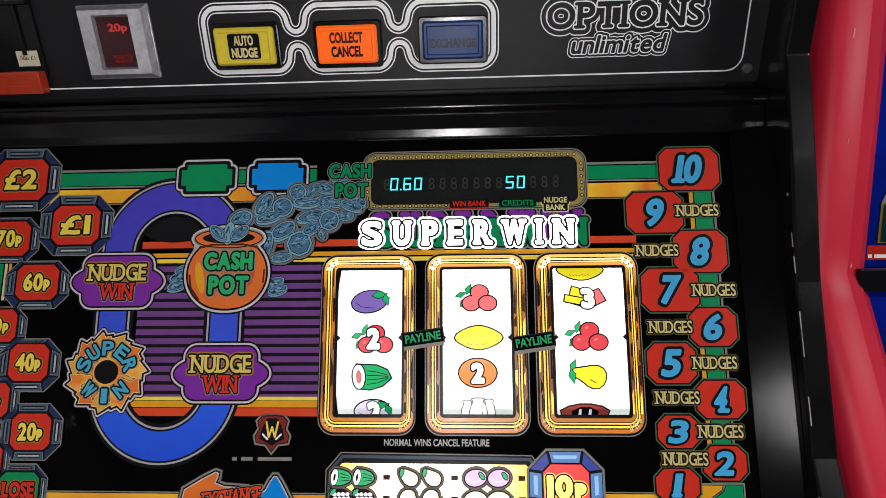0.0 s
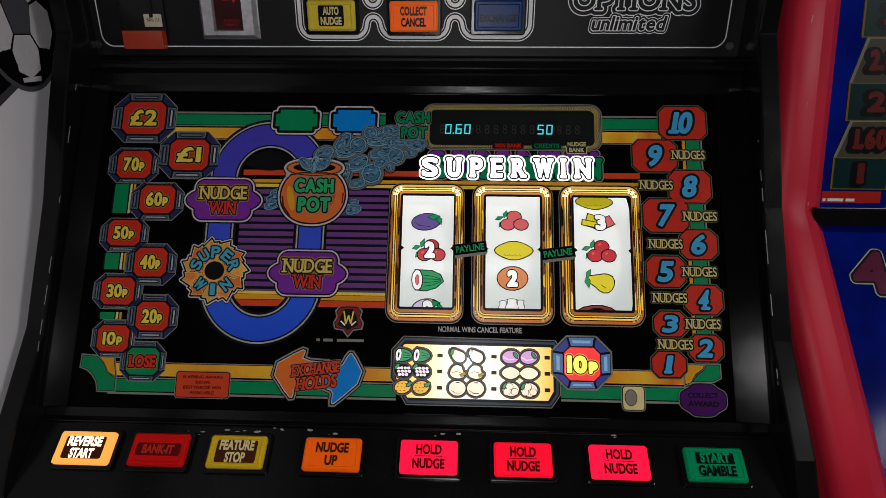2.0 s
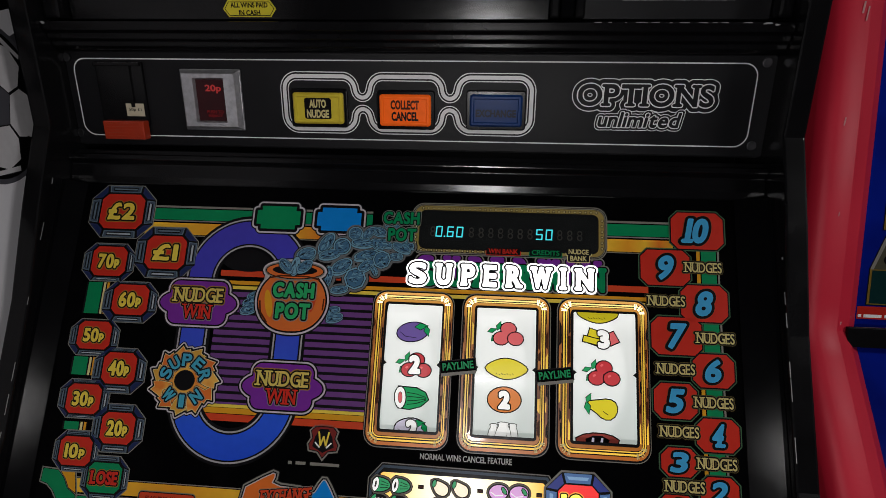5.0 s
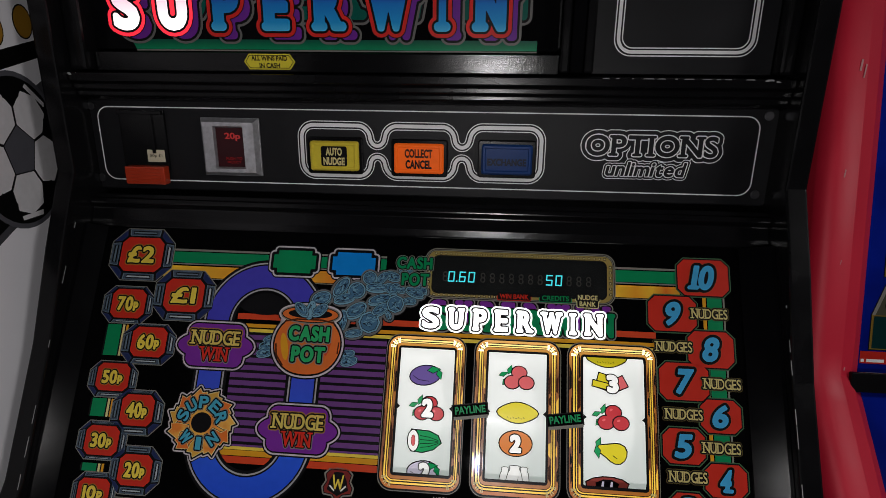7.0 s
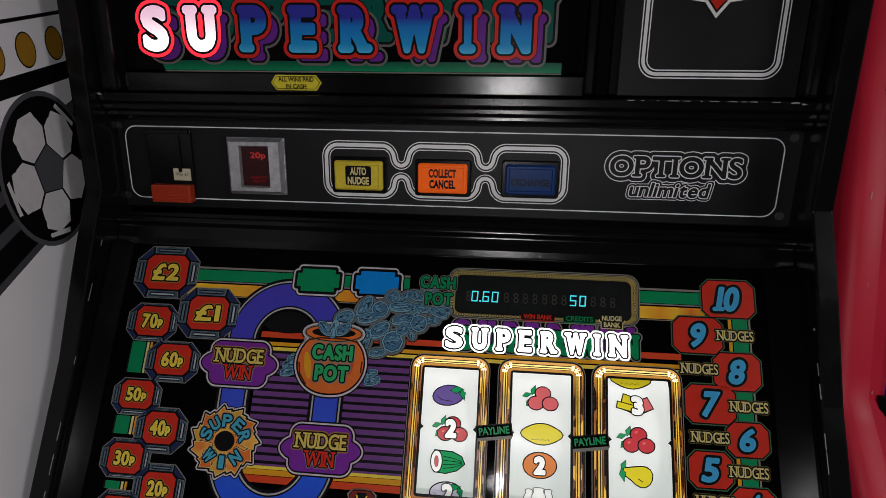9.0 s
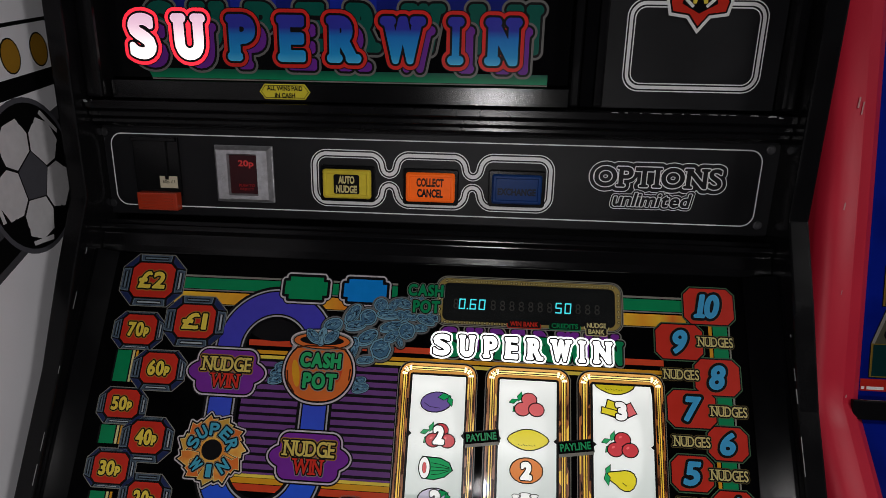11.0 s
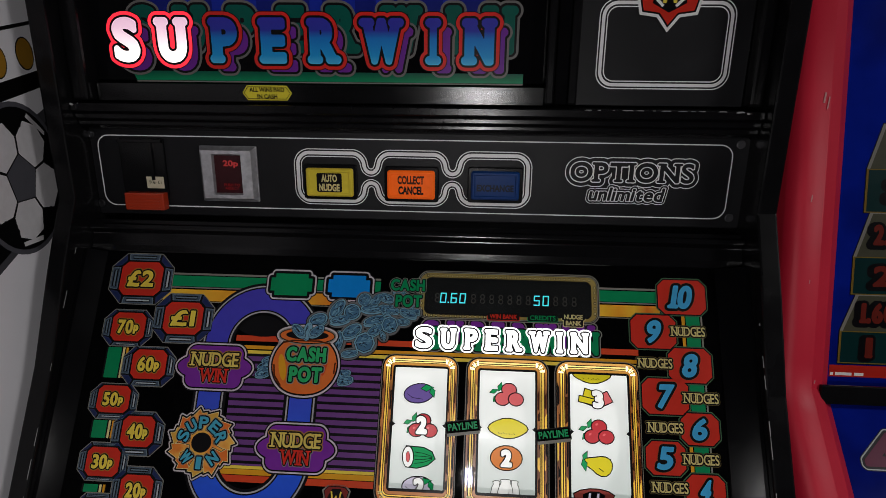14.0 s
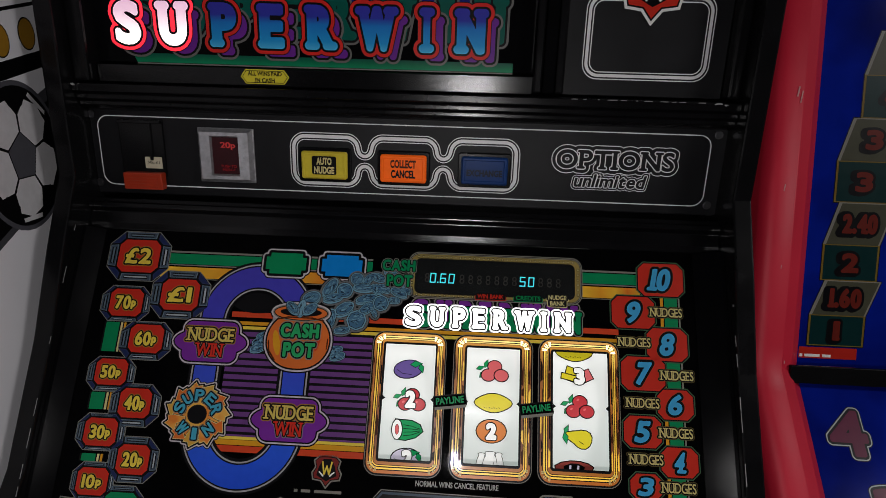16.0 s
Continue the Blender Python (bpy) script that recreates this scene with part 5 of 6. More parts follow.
def award_shape(kd, u, v):
    """Silhouette and leaf of a small fruit of the award table."""
    leaf_at = {"pear": (-0.0052, 0.0036, 75), "plum": (0.0046, 0.0016, -55), "grape": (-0.0058, 0.0040, 50), "pine": (0.0060, 0.0026, 35), "cherry": (-0.0055, 0.0030, 60)}.get(kd)
    tail = None
    if leaf_at:
        x, z, r = leaf_at
        tail = ell(u + x, v + z, 0.0030, 0.0014, 8, r)
    if kd == "pear":
        return soften([(u - 0.0070, v + 0.0045), (u - 0.0050, v - 0.0010), (u - 0.0020, v - 0.0050), (u + 0.0035, v - 0.0062), (u + 0.0070, v - 0.0030), (u + 0.0062, v + 0.0022), (u + 0.0010, v + 0.0045), (u - 0.0040, v + 0.0060)], 1), tail
    if kd == "bell":
        return soften([(u - 0.0075, v - 0.0030), (u - 0.0010, v - 0.0062), (u + 0.0050, v - 0.0052), (u + 0.0078, v - 0.0015), (u + 0.0046, v + 0.0012), (u + 0.0042, v + 0.0050), (u - 0.0010, v + 0.0064), (u - 0.0052, v + 0.0040)], 1), tail
    if kd == "lemon":
        return soften([(u - 0.0092, v), (u - 0.005, v - 0.0042), (u, v - 0.0056), (u + 0.005, v - 0.0042), (u + 0.0092, v), (u + 0.005, v + 0.0042), (u, v + 0.0056), (u - 0.005, v + 0.0042)], 1), tail
    if kd == "melon":
        return soften([(u - 0.0072, v - 0.0058), (u + 0.0010, v - 0.0058), (u + 0.0070, v - 0.0030), (u + 0.0080, v + 0.0005), (u + 0.0040, v + 0.0045), (u - 0.0072, v + 0.0060)], 1), tail
    rx, rz, rot = {"orange": (0.0078, 0.0066, 0), "plum": (0.0078, 0.0058, 8), "grape": (0.0078, 0.0056, -12), "pine": (0.0074, 0.0056, 12), "cherry": (0.0078, 0.0060, -10)}[kd]
    return ell(u, v, rx, rz, 22, rot), tail


for col, (u0, kinds) in enumerate(((0.0268, ("melon", "grape", "pine")), (0.0775, ("pear", "bell", "orange")), (0.1270, ("plum", "lemon", "cherry")))):
    for row, kd in enumerate(kinds):
        for k in (-1, 1):
            a = Art(GLASS)
            u, v = u0 + k * 0.0085, (-0.0345, -0.0492, -0.0640)[row]
            base, tail = award_shape(kd, u, v)
            a.poly(grow(base, 0.0026), 5.6 + 0.06 * k, DARK).poly(grow(base, 0.0021), 5.8 + 0.06 * k, GREY_RIM).poly(grow(base, 0.0009), 6.1, DARK)
            if tail:
                a.poly(grow(tail, 0.0007), 7.0, DARK).poly(tail, 7.3, T_GREEN)
            if kd == "melon":
                a.poly(base, 6.5, T_GREEN).outlined(ell(u - 0.0048, v, 0.0026, 0.0056, 14, -8), 7.4, S_WHITE, DARK, 0.0005).poly(ell(u - 0.0048, v, 0.0009, 0.0030, 8, -8), 8.4, DARK)
                for j in (-1, 0, 1):
                    a.stroke([(u - 0.0005, v + j * 0.0028), (u + 0.0062, v - 0.0008 + j * 0.0014)], 0.0005, 7.2, DARK)
            elif kd == "grape":
                a.poly(base, 6.5, DARK)
                for j in range(11):
                    tier = (0, 0, 0, 0, 1, 1, 1, 1, 2, 2, 2)[j]
                    a.poly(ell(u - 0.0048 + (j - (0, 4, 8)[tier]) * 0.0033 + tier * 0.0007, v + 0.0026 - tier * 0.0030, 0.0016, 0.0014, 8), 7, T_GRAPE)
            elif kd == "pine":
                a.poly(base, 6.5, T_GOLD)
                for j in range(9):
                    a.poly(ell(u - 0.0055 + (j % 3) * 0.0034 + (j // 3) * 0.0008, v - 0.0032 + (j // 3) * 0.0032, 0.0007, 0.0005, 6), 7, BROWN)
            else:
                a.poly(base, 6.5, T_PLUM if kd == "plum" else T_CREAM)
                if kd == "plum":
                    a.stroke([(u - 0.0065, v - 0.0002), (u - 0.0025, v - 0.0028), (u + 0.0035, v - 0.0020)], 0.0006, 7, S_WHITE)
                elif kd == "bell":
                    a.stroke([(u - 0.0060, v - 0.0012), (u - 0.0010, v + 0.0006), (u + 0.0030, v - 0.0006)], 0.0005, 7, DARK)
                    a.outlined(turned(rect(u + 0.0052, v - 0.0022, 0.0050, 0.0024), u + 0.0052, v - 0.0022, 30), 7.4, YELLOW, DARK, 0.0004)
                elif kd == "orange":
                    a.stroke([(u - 0.0055, v - 0.0018), (u - 0.0020, v - 0.0044), (u + 0.0030, v - 0.0044)], 0.0006, 7, BROWN).poly(rect(u + 0.0006, v + 0.0052, 0.0032, 0.0010), 7, DARK)
                elif kd == "cherry":
                    for j, (dx, dz) in enumerate(((-0.0010, 0.0026), (-0.0036, -0.0024), (0.0038, -0.0020))):
                        a.outlined(ell(u + dx, v + dz, 0.0031, 0.0028, 12), 7 + j * 0.3, T_CREAM, BROWN, 0.0005)
            a.done(kd + "_print", glass)
a = Art(GLASS)
for u in (0.0525, 0.1030, 0.1525):
    for v in (-0.0345, -0.0492, -0.0640):
        a.poly(rect(u, v, 0.0050, 0.0034), 6, DARK).poly(rect(u, v - 0.0002, 0.0036, 0.0018), 6.5, BROWN)
a.done("award_marks", glass)

# ten pence stake badge
a = Art(GLASS)
o = octo(0.1843, -0.0384, 0.0535, 0.0470, 0.0135)
i0 = octo(0.1846, -0.0395, 0.0345, 0.0315, 0.006)
a.poly(grow(o, 0.0016), 6, LINE).poly(o, 6.5, DARK)
for k in range(8):
    q = [o[k], o[(k + 1) % 8], i0[(k + 1) % 8], i0[k]]
    mx, mz = sum(p[0] for p in q) / 4, sum(p[1] for p in q) / 4
    q = [(mx + (p[0] - mx) * 0.88, mz + (p[1] - mz) * 0.86) for p in q]
    a.poly(q, 7, (lit("badge_pale", (70, 112, 168), 0.20), lit("badge_blue", (24, 44, 128), 0.22))[k % 2])
    if k % 2 == 0:
        fx, fz = (0.78, 0.34) if k in (0, 4) else (0.34, 0.78)
        a.poly([(mx + (p[0] - mx) * fx, mz + (p[1] - mz) * fz) for p in q], 7.4, lit("badge_sheen", (124, 164, 200), 0.3))
a.poly(i0, 7.6, DARK).poly(octo(0.1846, -0.0395, 0.0330, 0.0300, 0.0055), 8, lit("badge_red", (220, 40, 40), 0.75))
a.lettering("10p", 0.1846, -0.0400, 0.0285, 0.0165, lit("badge_yellow", (250, 232, 90), 0.9), DARK, 9, 0.055, 0.045, rim=lit("badge_orange", (240, 170, 60), 0.5), rim_border=0.075)
a.done("stake_badge", glass, "lit red stake badge with blue facets")

# nudge ladder
NUDGES_C = ink("nudges_cream", (196, 182, 118))
DIGIT = ink("digit_blue", (64, 158, 206))
for body, cx, cz, w, h in (("10", 0.2890, 0.1984, 0.0494, 0.0377), ("9", 0.2602, 0.1638, 0.0466, 0.0359), ("8", 0.2928, 0.1327, 0.0436, 0.0359), ("7", 0.2682, 0.1034, 0.0464, 0.0362), ("6", 0.2982, 0.0750, 0.0381, 0.0319), ("5", 0.2658, 0.0484, 0.0395, 0.0330), ("4", 0.2996, 0.0221, 0.0385, 0.0307), ("3", 0.2676, -0.0010, 0.0336, 0.0268), ("2", 0.2991, -0.0229, 0.0344, 0.0276), ("1", 0.2645, -0.0383, 0.0344, 0.0266)):
    a = Art(GLASS)
    s = octo(cx, cz, w - 0.004, h - 0.004, 0.0060)
    a.poly(grow(s, 0.0020), 6, ink("ladder_rim", (66, 96, 70))).poly(grow(s, 0.0011), 6.4, DARK).poly(s, 6.8, RED)
    a.done("ladder_step", glass, "red ladder step")
    a = Art(GLASS)
    tw = {"10": 0.0250, "1": 0.0095}.get(body, 0.0138)
    a.lettering(body, cx, cz, tw, h * 0.62, DIGIT, DARK, 7.6, 0.040, 0.075, 0, 0.20, rim=ink("digit_rim", (150, 70, 44)), rim_border=0.090, serif=0.9)
    a.done("ladder_number", glass, "blue slanted number")
for z0, z1 in ((0.150, 0.180), (0.086, 0.115), (0.034, 0.060), (-0.013, 0.008)):
    zc = (z0 + z1) / 2
    Art(GLASS).poly(rect(0.2985, zc, 0.0130, z1 - z0), 2, GREEN).done("green_strip", glass)
    Art(GLASS).poly(rect(0.2895, zc, 0.0030, z1 - z0), 2, BAND_Y).done("yellow_strip", glass)
    Art(GLASS).poly(rect(0.3068, zc, 0.0016, z1 - z0), 2, LINE).done("grey_line", glass)
for cx, cz in ((0.2929, 0.1648), (0.2604, 0.1337), (0.3008, 0.1028), (0.2667, 0.0752), (0.2973, 0.0486), (0.2682, 0.0234), (0.2977, -0.0006), (0.2712, -0.0199)):
    a = Art(GLASS)
    a.lettering("NUDGES", cx, cz, 0.0340, 0.0092, NUDGES_C, DARK, 9, 0.012, 0.085, rim=ink("caption_rim", (92, 80, 42)), rim_border=0.120, serif=0.9)
    a.done("ladder_caption", glass, "cream lettering")

# coin window and purple cloud
a = Art(GLASS)
a.outlined(rrect(0.2309, -0.0694, 0.0190, 0.0205, 0.003, 3), 5, CREAM, DARK, 0.0008, LINE, 0.0008)
a.outlined(ell(0.2285, -0.0690, 0.0052, 0.0070, 16), 7, LINE, DARK, 0.0006)
a.done("coin_picture", glass, "cream label with a grey coin")
a = Art(GLASS)
s = cloud(0.2939, -0.0695, 0.0400, 0.0280)
a.outlined(s, 5, ink("cloud_purple", (64, 18, 86)), DARK, 0.0009, LINE, 0.0007)
a.text("COLLECT", 0.2939, -0.0655, 0.0270, 0.0048, DARK, 7, 0.03)
a.text("AWARD", 0.2939, -0.0730, 0.0280, 0.0048, DARK, 7, 0.03)
a.done("collect_cloud", glass, "unlit purple cloud plaque")

# ---- control panel above the reel glass ----
panel = part("control_panel", solid(rrect(0.0145, 1.3566, 0.673, 0.0905, 0.004, 3), (-0.012, 0.0), UP, 0.0012), SATIN, machine, "satin black control panel with thin white outline")


def outline(m, cx, cz, w, h, r, width, mat, name, parent, layer=1, n=8):
    o = rrect(cx, cz, w, h, r, n)
    return Art(m).ring(grow(o, width / 2), grow(o, -width / 2), layer, mat).done(name, parent)


LINE_W = ink("line_white", (235, 235, 235), 0.0)
outline(UP, 0.0128, 1.3578, 0.645, 0.0735, 0.012, 0.0011, LINE_W, "white_outline", panel)
for x, z in ((0.3414, 1.3955), (0.3400, 1.3225), (-0.3150, 1.3955), (-0.3150, 1.3225)):
    part("screw", solid(ell(x, z, 0.0042, 0.0042, 14), (0, 0.0018), UP, 0.0006), SCREW, panel)

# triple line round the three buttons: two nested closed lines with waists
BT = (-0.0640, 0.0194, 0.1030)


def waisted():
    """Field of three rounded windows joined by narrow necks, in panel metres."""
    hw, hh, r, z0 = 0.0385, 0.0290, 0.0165, 1.3555
    xs, ys = np.arange(BT[0] - 0.05, BT[2] + 0.05, 0.0006), np.arange(z0 - 0.036, z0 + 0.036, 0.0006)
    X, Y = np.meshgrid(xs, ys - z0, indexing="ij")
    D = np.maximum(np.abs(X - BT[1]) - (BT[1] - BT[0]), np.abs(Y) - 0.0085)
    for c in BT:
        qx, qy = np.abs(X - c) - hw + r, np.abs(Y) - hh + r
        box = np.hypot(np.maximum(qx, 0), np.maximum(qy, 0)) + np.minimum(np.maximum(qx, qy), 0) - r
        k = np.maximum(0.006 - np.abs(D - box), 0) / 0.006
        D = np.minimum(D, box) - k * k * 0.006 / 4
    segs = [e for l in level_loops(D, xs, ys, 0.0) for e in zip(l, l[1:] + l[:1])]
    return xs, ys, outline_field(segs, xs, ys)


a = Art(UP)
wx, wy, WD = waisted()
for k, lv in enumerate((0.0, -0.0009, -0.0024, -0.0060, -0.0074, -0.0083)):
    a.region(level_loops(WD, wx, wy, lv), 0.6 + 0.3 * k, LINE_W if k % 2 == 0 else SATIN)
a.done("button_surround", panel, "triple white line round the buttons")

UPB = UP
push_button(UPB, -0.0644, 1.3508, CAP_YEL2, w=0.0485, h=0.0290, rows=(("AUTO", 0.0042, 0.0175, 0.0068, CREAM), ("NUDGE", -0.0045, 0.0230, 0.0068, CREAM)), plate=(0.026, 0.0195), plate_mat=DARK, label="pale yellow push button")
push_button(UPB, 0.0194, 1.3500, CAP_OR2, w=0.0485, h=0.0290, rows=(("COLLECT", 0.0048, 0.0290, 0.0075, BROWN), ("CANCEL", -0.0050, 0.0275, 0.0075, DARK)), label="orange push button")
push_button(UPB, 0.1046, 1.3508, CAP_BLUE, w=0.0485, h=0.0290, rows=(("EXCHANGE", -0.002, 0.040, 0.0062, ink("dark_blue_legend", (6, 16, 36))), ), label="dark blue push button")

# coin reject unit with cast frame
cz0 = (-0.1704, 1.3569)
unit = part("note_frame", solid(rect(cz0[0], cz0[1], 0.0600, 0.0575), (0, 0.003), UP, 0.001), CHROME, machine, "cast chrome coin slot frame with red window")
bm = bmesh.new()
rings = []
for w, h, d in ((0.0590, 0.0565, 0.0030), (0.0520, 0.0495, 0.0085), (0.0305, 0.0420, 0.0085), (0.0282, 0.0392, 0.0050)):
    rings.append([bm.verts.new(UP @ Vector((x, -d, z))) for x, z in rect(cz0[0], cz0[1], w, h)])
for p, q in zip(rings, rings[1:]):
    for i in range(4):
        bm.faces.new((p[i], p[(i + 1) % 4], q[(i + 1) % 4], q[i]))
bmesh.ops.recalc_face_normals(bm, faces=bm.faces[:])
part("rim", bm, CHROME, unit)
part("window", solid(rect(cz0[0], cz0[1], 0.0279, 0.0389), (0.0031, 0.0052), UP), material("dark_red_acrylic", (0.030, 0.003, 0.005), 0.15, 0, 0.0, 0.3, 60, shine=0.15), unit)
a = Art(UP @ pose(0, -0.0054, 0))
a.text("20p", cz0[0] + 0.003, cz0[1] + 0.0105, 0.0160, 0.0080, lit("red_amount", (176, 30, 30), 0.20), 0.5, 0.03)
a.text("PUSH TO", cz0[0] + 0.003, cz0[1] - 0.0110, 0.0165, 0.0030, ink("dull_red", (150, 24, 28)), 0.5, 0.02)
a.text("REJECT", cz0[0] + 0.003, cz0[1] - 0.0150, 0.0145, 0.0030, ink("dull_red", (150, 24, 28)), 0.5, 0.02)
a.done("amount_print", unit)

# coin entry with orange flap
entry = part("coin_entry", solid(rect(-0.2620, 1.3620, 0.0480, 0.0600), (0, 0.0025), UP, 0.0008), BLACK, machine, "black coin entry with orange reject flap")
part("slot_guide", solid(rect(-0.2520, 1.3690, 0.0035, 0.0400), (0.0025, 0.0045), UP, 0.0005), BLACK, entry)
part("slot_hood", solid(rect(-0.2620, 1.3895, 0.0470, 0.0035), (0.0025, 0.0065), UP, 0.0008), BLACK, entry)
flap = material("orange_flap", srgb(164, 46, 14), 0.35, 0, 0.3, 0.2, 90)
fl = part("reject_flap", solid(rect(-0.2601, 1.3275, 0.0420, 0.0180), (0.0025, 0.0125), UP, 0.0012), flap, entry, "ribbed orange flap")
for i in range(5):
    part("rib", solid(rect(-0.2601, 1.3215 + i * 0.003, 0.0330, 0.0012), (0.0125, 0.0132), UP), flap, fl)
a = Art(UP @ pose(0, -0.0030, 0))
a.poly(rect(-0.2508, 1.3464, 0.0187, 0.0123), 1, ink("label_cream", (206, 196, 170), 0.0)).text("50p £1", -0.2508, 1.3464, 0.0130, 0.0040, DARK, 2, 0.01)
a.done("price_label", entry, "small cream price label")

# outlined title on the panel
Art(UP).swollen("OPTIONS", 0.2399, 1.3660, 0.1215, 0.0200, [(0.0052, LINE_W, 1.0), (0.0044, SATIN, 1.4), (0.0010, LINE_W, 1.8), (0.0, SATIN, 2.2)], 0.026, serif=0.9).done("panel_lettering", panel, "white outlined lettering")
Art(UP).swollen("unlimited", 0.2365, 1.3440, 0.0735, 0.0140, [(0.0030, LINE_W, 3.0), (0.0024, SATIN, 3.4), (0.0008, LINE_W, 3.8), (0.0, SATIN, 4.2)], 0.030, 0.0, 0.18).done("panel_lettering", panel, "white slanted lettering")

# ---- top box ----
part("waist_ledge", bar_x([(0.150, 1.4025), (0.134, 1.4025), (0.127, 1.4060), (0.127, 1.4105), (0.123, 1.4125), (0.123, 1.4175), (0.118, 1.4200), (0.118, 1.4275), (0.150, 1.4290)], IN0, IN1, None, 0.0009), BLACK, machine, "ribbed glossy black ledge with worn edge")
a = Art(pose(0, 0.118, 0))
re_ = random.Random(9)
x = 0.185
while x < 0.330:
    w = re_.uniform(0.002, 0.012)
    a.poly([(x, 1.4268), (x + w, 1.4267), (x + w * 0.9, 1.4276), (x + w * 0.2, 1.4275)], 0.8, WORN)
    x += w + re_.uniform(0.001, 0.012)
a.done("edge_wear", bpy.data.objects["waist_ledge"], "bare worn edge")
part("sill", bar_x([(0.1342, 1.4295), (0.1334, 1.4470), (0.150, 1.4470), (0.150, 1.4295)], IN0 + 0.02, 0.1480, None, 0.0008), LIP, machine, "grained black sill under the top glass")
top = part("top_glass", solid(rect(-0.0770, 1.6700, 0.4480, 0.4400), (-0.004, 0.0), UP), GLASSBLACK, machine, "black top glass with big printed title")
part("frame_post", solid(rect(-0.3075, 1.665, 0.017, 0.470), (-0.004, 0.020), UP, 0.003), BLACK, machine)
part("frame_post", solid(rect(0.1530, 1.665, 0.0085, 0.468), (-0.004, 0.012), UP, 0.002), BLACK, machine)
part("frame_post", solid(rect(0.1635, 1.665, 0.0115, 0.468), (-0.004, 0.014), UP, 0.0015), GRAINED, machine, "grained black centre post")
part("frame_post", solid(rect(0.1745, 1.665, 0.0085, 0.468), (-0.004, 0.012), UP, 0.002), BLACK, machine)
side_plate = part("side_plate", solid(rect(0.2575, 1.665, 0.157, 0.468), (-0.004, 0.001), UP), SATIN, machine, "satin black plate with rounded white border")
part("frame_post", solid(rect(0.3430, 1.665, 0.0120, 0.468), (-0.004, 0.016), UP, 0.003), BLACK, machine)
UPS = UP @ pose(0, -0.001, 0)
for k, cz in enumerate((1.4842, 1.5740)):
    for d, w in ((0.0, 0.0010), (0.0034, 0.0030), (0.0068, 0.0010)):
        outline(UPS, 0.2585, cz + 0.0025, 0.1235 - 2 * d, 0.0800 - 2 * d, 0.0150 - d * 0.8, w, LINE_W, "border_line", side_plate)
emblem(UPS @ pose(0, -0.0012, 0), 0.2585, 1.5300, 0.0520, side_plate, "maker_shield")

# printed art of the top glass
a = Art(UP)
a.poly([(-0.258, 1.4500), (0.128, 1.4500), (0.128, 1.4590), (-0.262, 1.4590)], 1, material("green_strip", srgb(0, 110, 70), 0.34, 0, 0.0, 0.12, 120, shine=0.12, color_ramp=[(0, srgb(6, 130, 84)), (1, srgb(4, 70, 54))]))
a.poly(rect(-0.065, 1.4490, 0.386, 0.0012), 1, LINE)
a.done("green_base", top, "green printed base strip")
a = Art(UP)
a.poly(rect(-0.075, 1.5590, 0.33, 0.094), 1, ink("night_blue", (14, 26, 112)))
a.done("blue_field", top, "dark blue printed field")
for i in range(9):
    Art(UP).poly(rect(-0.20 + i * 0.032, 1.5590, 0.012, 0.090), 1.2, ink("night_blue_light", (20, 40, 150))).done("blue_ray", top)
TOPW = (("S", -0.2635, 0.0387), ("U", -0.2166, 0.0450), ("P", -0.1639, 0.0420), ("E", -0.1151, 0.0410), ("R", -0.0653, 0.0440), ("W", -0.0090, 0.0530), ("I", 0.0409, 0.0225), ("N", 0.0850, 0.0440))
LETTER = material("letter_blue_fade", srgb(30, 120, 190), 0.34, 0, 0.0, 0.06, 120, shine=0.12, color_ramp=[(0.0, srgb(90, 190, 225)), (0.25, srgb(30, 140, 200)), (0.55, srgb(24, 110, 185)), (0.68, srgb(44, 50, 150)), (1.0, srgb(52, 44, 150))])
LETTER_ON = material("letter_lit", (0.8, 0.7, 0.7), 0.4, 0, 0.3, 0.05, 80, glow=(1, 0.9, 0.9), strength=1.0, glow_ramp=[(0.0, (1.1, 1.0, 0.95)), (0.35, (1.0, 0.85, 0.85)), (0.7, (0.62, 0.36, 0.5)), (1.0, (0.45, 0.2, 0.36))])
RIM_ON = lit("letter_rim_red", (245, 40, 60), 0.9)
TEAL, SHADOW_P, SHADOW_L = ink("shadow_teal", (0, 82, 70)), ink("shadow_purple", (104, 38, 140)), ink("shadow_line", (104, 102, 100))
a = Art(UP)
for ch, u, w in TOPW:
    a.lettering(ch, u + 0.019, 1.4985, w * 0.74, 0.0440, TEAL, DARK, 1.4, 0.055, 0.035, rim=SHADOW_L, rim_border=0.070, serif=0.5)
a.done("title_shadow", top, "dark teal shadow lettering")
a = Art(UP)
for ch, u, w in TOPW:
    a.lettering(ch, u + 0.010, 1.4800, w * 0.74, 0.0420, SHADOW_P, DARK, 3.4, 0.055, 0.035, rim=SHADOW_L, rim_border=0.070, serif=0.5)
a.done("title_shadow", top, "dark purple shadow lettering")
for k, (ch, u, w) in enumerate(TOPW):
    on = k < 2
    a = Art(UP)
    core = LETTER_ON if on else LETTER
    a.swollen(ch, u, 1.4878, w - 0.0115, 0.0425, [(0.0060, DARK, 6.0), (0.0053, RIM_ON if on else ink("rim_red", (204, 40, 34)), 6.6), (0.0021, DARK, 7.2), (0.0, core, 7.8)], 0.052, serif=0.5)
    a.done("title_letter", top, "glowing white letter rimmed in red" if on else "blue letter rimmed in red")
hexa = [(-0.1470, 1.4388), (-0.1420, 1.4318), (-0.1025, 1.4318), (-0.0973, 1.4388), (-0.1025, 1.4460), (-0.1420, 1.4460)]
STK = pose(0, 0.1336, 1.4388, 2.7, 0, 0) @ pose(0, 0, -1.4388)
